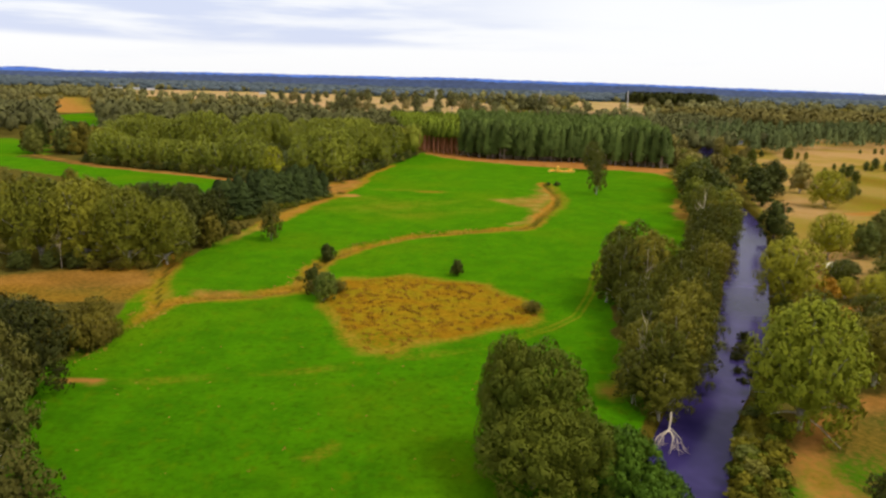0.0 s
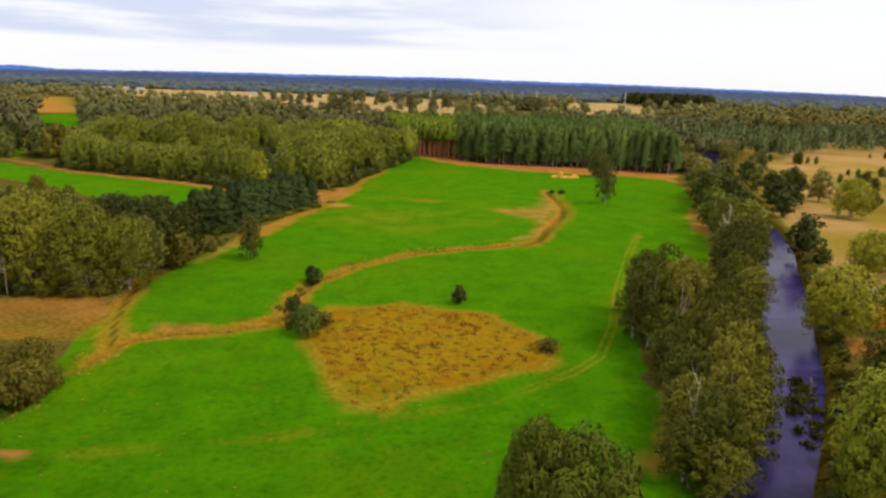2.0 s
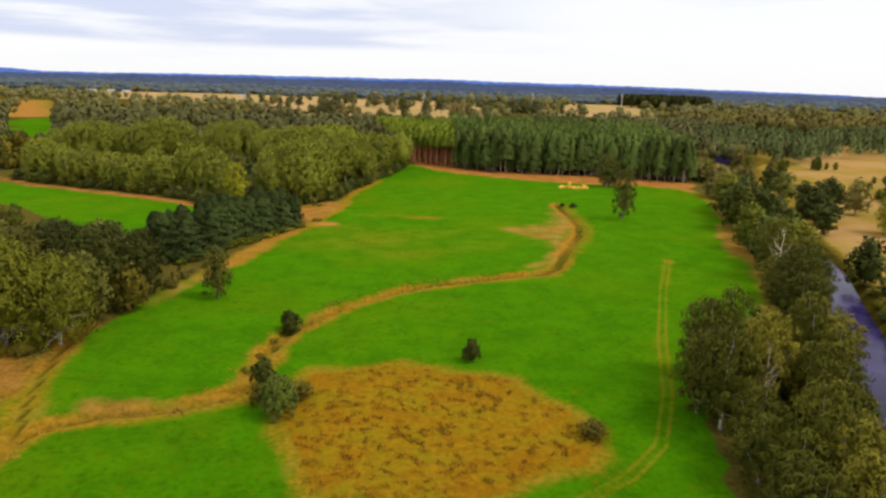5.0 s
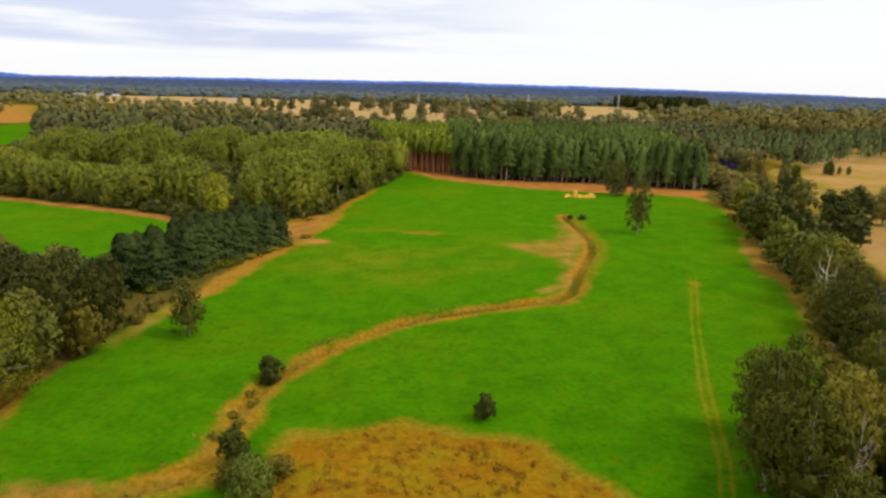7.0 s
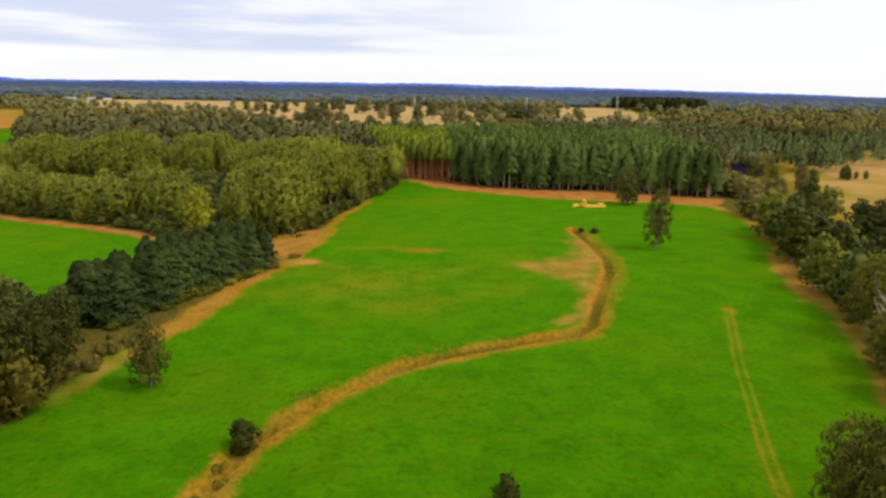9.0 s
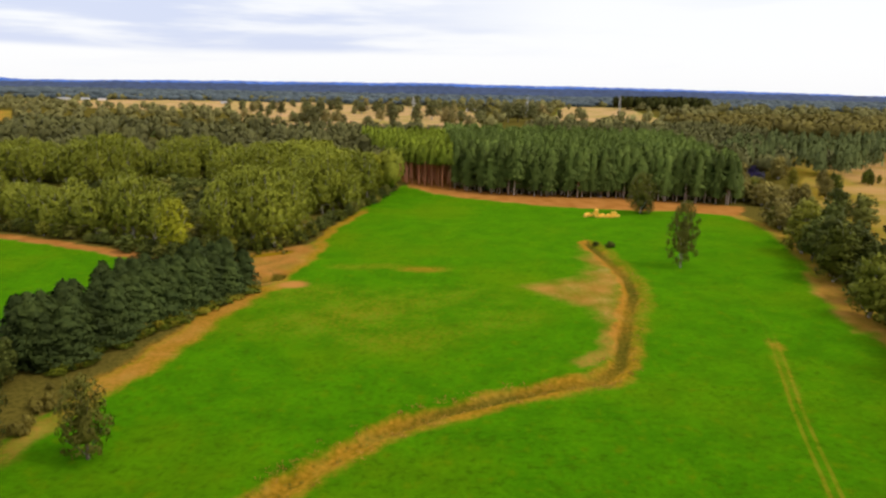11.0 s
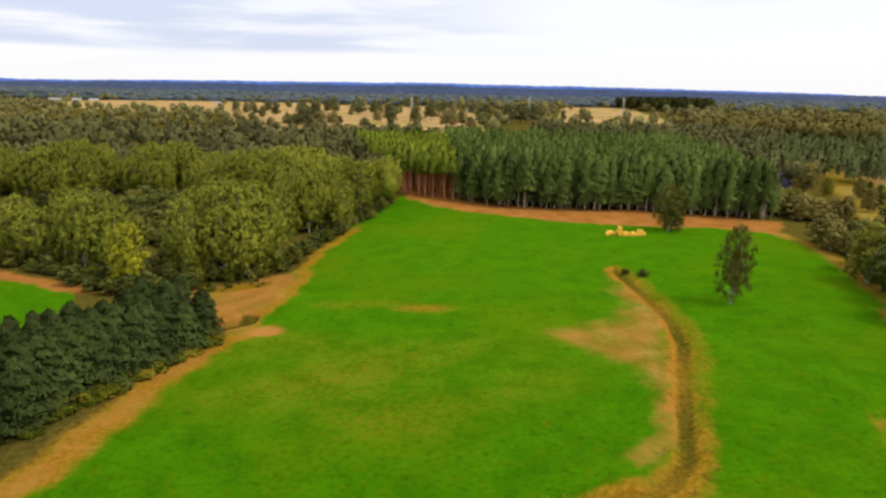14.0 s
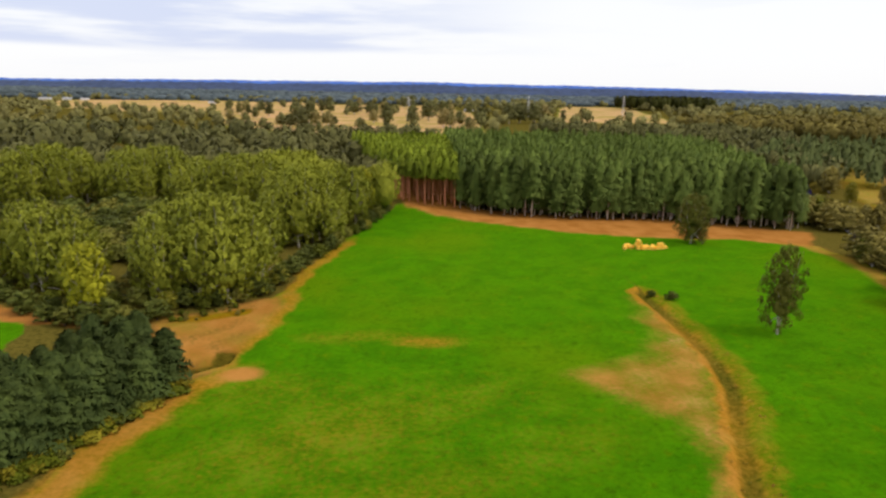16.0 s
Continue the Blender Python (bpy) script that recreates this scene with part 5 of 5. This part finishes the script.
def scatter(n, x0, x1, y0, y1, h0, h1, stray=0.03, avoid=()):
    p = np.column_stack([fr.uniform(x0, x1, n), fr.uniform(y0, y1, n)])
    ok = np.ones(n, bool)
    for g in OPEN:
        ok &= (inside(p, g) < 0) | (fr.uniform(size=n) < stray)
    for g in (*CLOSED, *avoid):
        ok &= inside(p, g) < 0
    return [(x, y, h) for (x, y), h in zip(p[ok], fr.uniform(h0, h1, ok.sum()))]


OLIVE_BLOCK = [(395, 1100), (560, 860), (1100, 900), (1200, 1150), (700, 1250), (470, 1200)]
DARK_BLOCK = [(240, 620), (330, 740), (640, 830), (1000, 840), (1000, 760), (640, 700), (420, 640), (300, 560)]
near_west = scatter(560, -620, 40, 560, 860, 9, 23, 0.0) + scatter(150, -620, 40, 860, 1000, 10, 15, 0.0)
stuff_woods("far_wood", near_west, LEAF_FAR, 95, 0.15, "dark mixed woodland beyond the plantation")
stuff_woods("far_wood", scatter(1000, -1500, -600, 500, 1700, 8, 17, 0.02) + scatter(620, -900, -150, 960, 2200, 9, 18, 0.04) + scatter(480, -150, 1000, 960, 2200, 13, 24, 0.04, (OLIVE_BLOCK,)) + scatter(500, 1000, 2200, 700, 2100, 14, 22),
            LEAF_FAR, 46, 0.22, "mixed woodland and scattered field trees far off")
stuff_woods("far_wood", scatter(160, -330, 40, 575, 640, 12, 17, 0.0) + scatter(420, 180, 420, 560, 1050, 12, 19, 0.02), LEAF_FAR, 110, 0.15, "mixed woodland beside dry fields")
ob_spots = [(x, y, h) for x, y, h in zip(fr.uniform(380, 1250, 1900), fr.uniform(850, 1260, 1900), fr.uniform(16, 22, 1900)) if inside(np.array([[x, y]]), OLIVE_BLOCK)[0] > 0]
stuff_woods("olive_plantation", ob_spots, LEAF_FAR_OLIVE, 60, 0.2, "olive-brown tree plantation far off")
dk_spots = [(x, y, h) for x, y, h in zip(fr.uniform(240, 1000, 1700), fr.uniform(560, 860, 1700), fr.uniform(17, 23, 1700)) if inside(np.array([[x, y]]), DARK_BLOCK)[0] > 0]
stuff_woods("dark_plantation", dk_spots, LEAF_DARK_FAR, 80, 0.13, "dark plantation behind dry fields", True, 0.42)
distant = [(x, y, h) for x, y, h in zip(fr.uniform(-1, 1, 3800), 2050 + 1500 * fr.uniform(0, 1, 3800) ** 0.9, fr.uniform(10, 19, 3800))]
distant = [(x * (y * 0.72 + 200), y, h) for x, y, h in distant]
open_far = np.max([inside(np.array([q_[:2] for q_ in distant]), g) for g in FAR_FIELDS], axis=0)
stuff_woods("distant_wood", [q_ for q_, o in zip(distant, open_far) if o < 0], LEAF_HAZY, 0, 0.5, "distant woodland reaching the horizon, leaf colour tinted for haze", ratio=2.4)
fb = [(x, y, h) for x, y, h in zip(fr.uniform(600, 830, 260), fr.uniform(1880, 1990, 260), fr.uniform(30, 36, 260))]
stuff_woods("dark_plantation", fb, LEAF_DEEP, 40, 0.22, "dark tall plantation block far off", False, 0.5)


def build_hills():
    for name, y0, top, amp, seed in (("backdrop", 4850, 60, 1.5, 1.0), ("backdrop", 4300, 44, 3, 4.0)):
        xs = np.linspace(-4600, 4600, 420)
        hz = top + amp * np.sin(xs / 310 + seed) * np.sin(xs / 131 + seed) + 2.2 * np.sin(xs / 23) * np.sin(xs / 37 + seed) + (1.5 * np.sin(xs / 9.7) if seed > 2 else 0)
        hz += (22 if seed == 1.0 else 6) * np.exp(-((xs + 2750) / 260) ** 2) + 5 * np.exp(-((xs - 300) / 200) ** 2)
        hz -= (24 if seed == 1.0 else 16) * ((xs - 400) / 2900) ** 2
        v = [(x, y0 - 120, -1) for x in xs] + [(x, y0, z) for x, z in zip(xs, hz)] + [(x, y0 + 40, -1) for x in xs]
        n = len(xs)
        f = [(i, i + 1, n + i + 1, n + i) for i in range(n - 1)] + [(n + i, n + i + 1, 2 * n + i + 1, 2 * n + i) for i in range(n - 1)]
        tagged(mesh_object(name, v, f, LEAF_DISTANT_HAZE if seed == 1.0 else LEAF_HILL_HAZE, smooth_faces=True), "low wooded hills on the horizon, coloured in haze blue", "hills", kind="structure")


build_hills()


# ---------- rushes and dry grass ----------
def blades(name, spots, leaf, label, height, count, spread_=0.5, seed=1):
    rng = np.random.default_rng(seed)
    p = np.repeat(np.asarray(spots), count, 0)
    n = len(p)
    off = rng.normal(size=(n, 2)) * spread_ * 0.4
    foot = np.column_stack([p[:, :2] + off, p[:, 2]])
    hgt = height * rng.uniform(0.5, 1.3, n) * np.repeat(rng.uniform(0.6, 1.3, len(spots)), count)
    tip = foot + np.column_stack([off * 0.3 + rng.normal(size=(n, 2)) * 0.06, hgt])
    side = rng.normal(size=(n, 2))
    side[:, 0] = np.abs(side[:, 0]) + 0.4
    side = side / np.linalg.norm(side, axis=1)[:, None] * 0.14
    wv = np.column_stack([side, np.zeros(n)])
    v = np.stack([foot - wv, foot + wv, tip + wv * 0.35, tip - wv * 0.35], 1).reshape(-1, 3)
    nor = np.repeat(unit(np.column_stack([off, np.full(n, 0.9)])), 4, 0)
    return tagged(mesh_object(name, v, np.arange(4 * n).reshape(n, 4), leaf, normals=nor), label, "grass", kind="stuff")


def on_land(p):
    return np.column_stack([p, land_height(p) - 0.05])


q = np.column_stack([fr.uniform(-24, 36, 9000), fr.uniform(118, 182, 9000)])
q = q[inside(q, MARSH) > fr.uniform(-0.5, 2.5, 9000)]
blades("rush_tussocks", on_land(q[:330]), LEAF_RUSH, "rusty brown rushes filling a boggy hollow", 0.36, 16, 0.8)
q = np.column_stack([fr.uniform(-72, 84, 26000), fr.uniform(112, 376, 26000)])
dq = seg_dist(q, DITCH)
thin = (q[:, 1] < 246) | (fr.uniform(size=len(q)) < 0.3)
blades("dry_grass", on_land(q[(dq > 1.3) & (dq < 4.5) & thin][::3]), LEAF_STRAW, "tall dry straw-coloured grass along the ditch", 0.32, 7, 0.9)
blades("ditch_grass", on_land(q[(dq <= 1.4) & thin][::2]), LEAF_BANK, "dark rank grass in the ditch", 0.35, 8, 0.9)


q = np.column_stack([fr.uniform(-60, 40, 260), fr.uniform(60, 130, 260)])
q = q[(inside(q, MARSH) < -2) & (seg_dist(q, DITCH) > 6)]
blades("pale_tufts", on_land(q[:80]), LEAF_STRAW, "small pale seed heads dotting the pasture", 0.25, 4, 0.35, 4)


# ---------- bales, shed, far buildings ----------
def box_bm(sx, sy, sz, bevel=0.08):
    bm = bmesh.new()
    bmesh.ops.create_cube(bm, size=1)
    bmesh.ops.scale(bm, vec=(sx, sy, sz), verts=bm.verts)
    bmesh.ops.translate(bm, vec=(0, 0, sz / 2), verts=bm.verts)
    if bevel:
        bmesh.ops.bevel(bm, geom=bm.edges[:], offset=bevel, segments=2, affect="EDGES")
    return bm


def part(name, bm, mat, parent=None, label=""):
    me = bpy.data.meshes.new(name)
    bm.to_mesh(me)
    bm.free()
    me.materials.append(mat)
    ob = new(name, me)
    if parent:
        ob.parent = parent
    if label:
        ob["label"] = label
    return ob


bale = tagged(part("straw_bale", box_bm(2.4, 1.2, 1.2, 0.1), STRAW_BALE), "bright yellow rectangular straw bale in the pasture", "bale", "straw bales")
first = True
for x, y, z, turn in ((89.0, 422.5, 0, 10), (91.2, 421, 0, 85), (91.2, 421.2, 1.2, 0), (91.3, 421, 2.4, 90), (93.4, 420.4, 0, 5), (96, 420.2, 0, -8), (98.6, 420.6, 0, 4), (101, 421.2, 0, 12), (99.6, 420.9, 1.2, 6), (97.4, 422.6, 0, 70), (94.6, 422.8, 0, 0), (88.2, 424.4, 0, 30), (86.2, 421, 0, 60)):
    m = Matrix.LocRotScale((x, y, z + land_height(np.array([[x, y]], float))[0]), Euler((0, 0, radians(turn))), None)
    if first:
        bale.matrix_basis, first = m, False
    else:
        copy_thing(bale, m)


def gable_house(name, x, y, sx, sy, wall, rise, turn, wall_mat, roof_mat, label):
    house = new(name)
    part("wall", box_bm(sx, sy, wall, 0), wall_mat, house)
    for s in (-1, 1):
        bm = box_bm(sx + 0.6, math.hypot(sy / 2, rise) + 0.5, 0.12, 0)
        bmesh.ops.rotate(bm, cent=(0, 0, 0), matrix=Matrix.Rotation(-s * math.atan2(rise, sy / 2), 3, "X"), verts=bm.verts)
        bmesh.ops.translate(bm, vec=(0, s * sy / 4, wall + rise / 2), verts=bm.verts)
        part("roof", bm, roof_mat, house)
    bm = bmesh.new()
    for s in (-1, 1):
        a_ = [bm.verts.new((s * sx / 2, -sy / 2, wall)), bm.verts.new((s * sx / 2, sy / 2, wall)), bm.verts.new((s * sx / 2, 0, wall + rise))]
        bm.faces.new(a_)
    part("gable", bm, wall_mat, house)
    bm = box_bm(0.95, 0.08, 2.0, 0)
    bmesh.ops.translate(bm, vec=(0, -sy / 2 - 0.03, 0), verts=bm.verts)
    part("door", bm, DARK_OPENING, house)
    for s in (-1, 1):
        bm = box_bm(1.1, 0.08, 1.0, 0)
        bmesh.ops.translate(bm, vec=(s * sx / 3.2, -sy / 2 - 0.03, 1.0), verts=bm.verts)
        part("window", bm, DARK_OPENING, house)
    house.matrix_basis = Matrix.LocRotScale((x, y, -0.05), Euler((0, 0, radians(turn))), None)
    return tagged(house, label, "house")


gable_house("shed", 131, 190.5, 5.6, 4.5, 2.3, 1.0, 28, ROOF_RED, WRAP_WHITE, "small rusty red shed with a white roof among bushes")
for x, y, s in ((165, 1640, 16), (-862, 1990, 30), (-818, 2010, 24), (-770, 2000, 20), (190, 1700, 14), (-430, 1900, 18)):
    gable_house("farmhouse", x, y, s, 9, 3.5, 2.5, x % 40, WALL_PALE, ROOF_GREY, "pale farm building with a grey roof far off")


def power_pylon(x, y, h, turn):
    """A lattice tower: four legs, braces and three crossarms."""
    tower = new("power_pylon")
    base_w, top_w = h * 0.13, h * 0.025
    for sx in (-1, 1):
        for sy in (-1, 1):
            v, f = tube([(sx * base_w / 2, sy * base_w / 2, -0.5), (sx * top_w / 2, sy * top_w / 2, h)], [0.22, 0.14], 4)
            mesh_object("leg", v, f, STEEL, tower)
    for k in range(7):
        z0, z1 = h * k / 7, h * (k + 1) / 7
        w0, w1 = [base_w + (top_w - base_w) * z / h for z in (z0, z1)]
        for sy in (-1, 1):
            v, f = join_tubes([tube([(-w0 / 2, sy * w0 / 2, z0), (w1 / 2, sy * w1 / 2, z1)], [0.1, 0.1], 4), tube([(w0 / 2, sy * w0 / 2, z0), (-w1 / 2, sy * w1 / 2, z1)], [0.1, 0.1], 4)])
            mesh_object("brace", v, f, STEEL, tower)
    for z, ln in ((0.72, 0.17), (0.84, 0.14), (0.96, 0.1)):
        v, f = join_tubes([tube([(-h * ln, 0, h * z), (0, 0, h * z + 0.6), (h * ln, 0, h * z)], [0.1, 0.2, 0.1], 4), tube([(-h * ln, 0, h * z), (0, 0, h * z - 0.6), (h * ln, 0, h * z)], [0.1, 0.2, 0.1], 4)])
        mesh_object("crossarm", v, f, STEEL, tower)
    tower.matrix_basis = Matrix.LocRotScale((x, y, 0), Euler((0, 0, radians(turn))), None)
    return tagged(tower, "grey steel lattice power pylon above far fields", "pylon", "power line")


for x, y, h in ((250, 1420, 38), (475, 1560, 40), (30, 1290, 36)):
    power_pylon(x, y, h, 35)
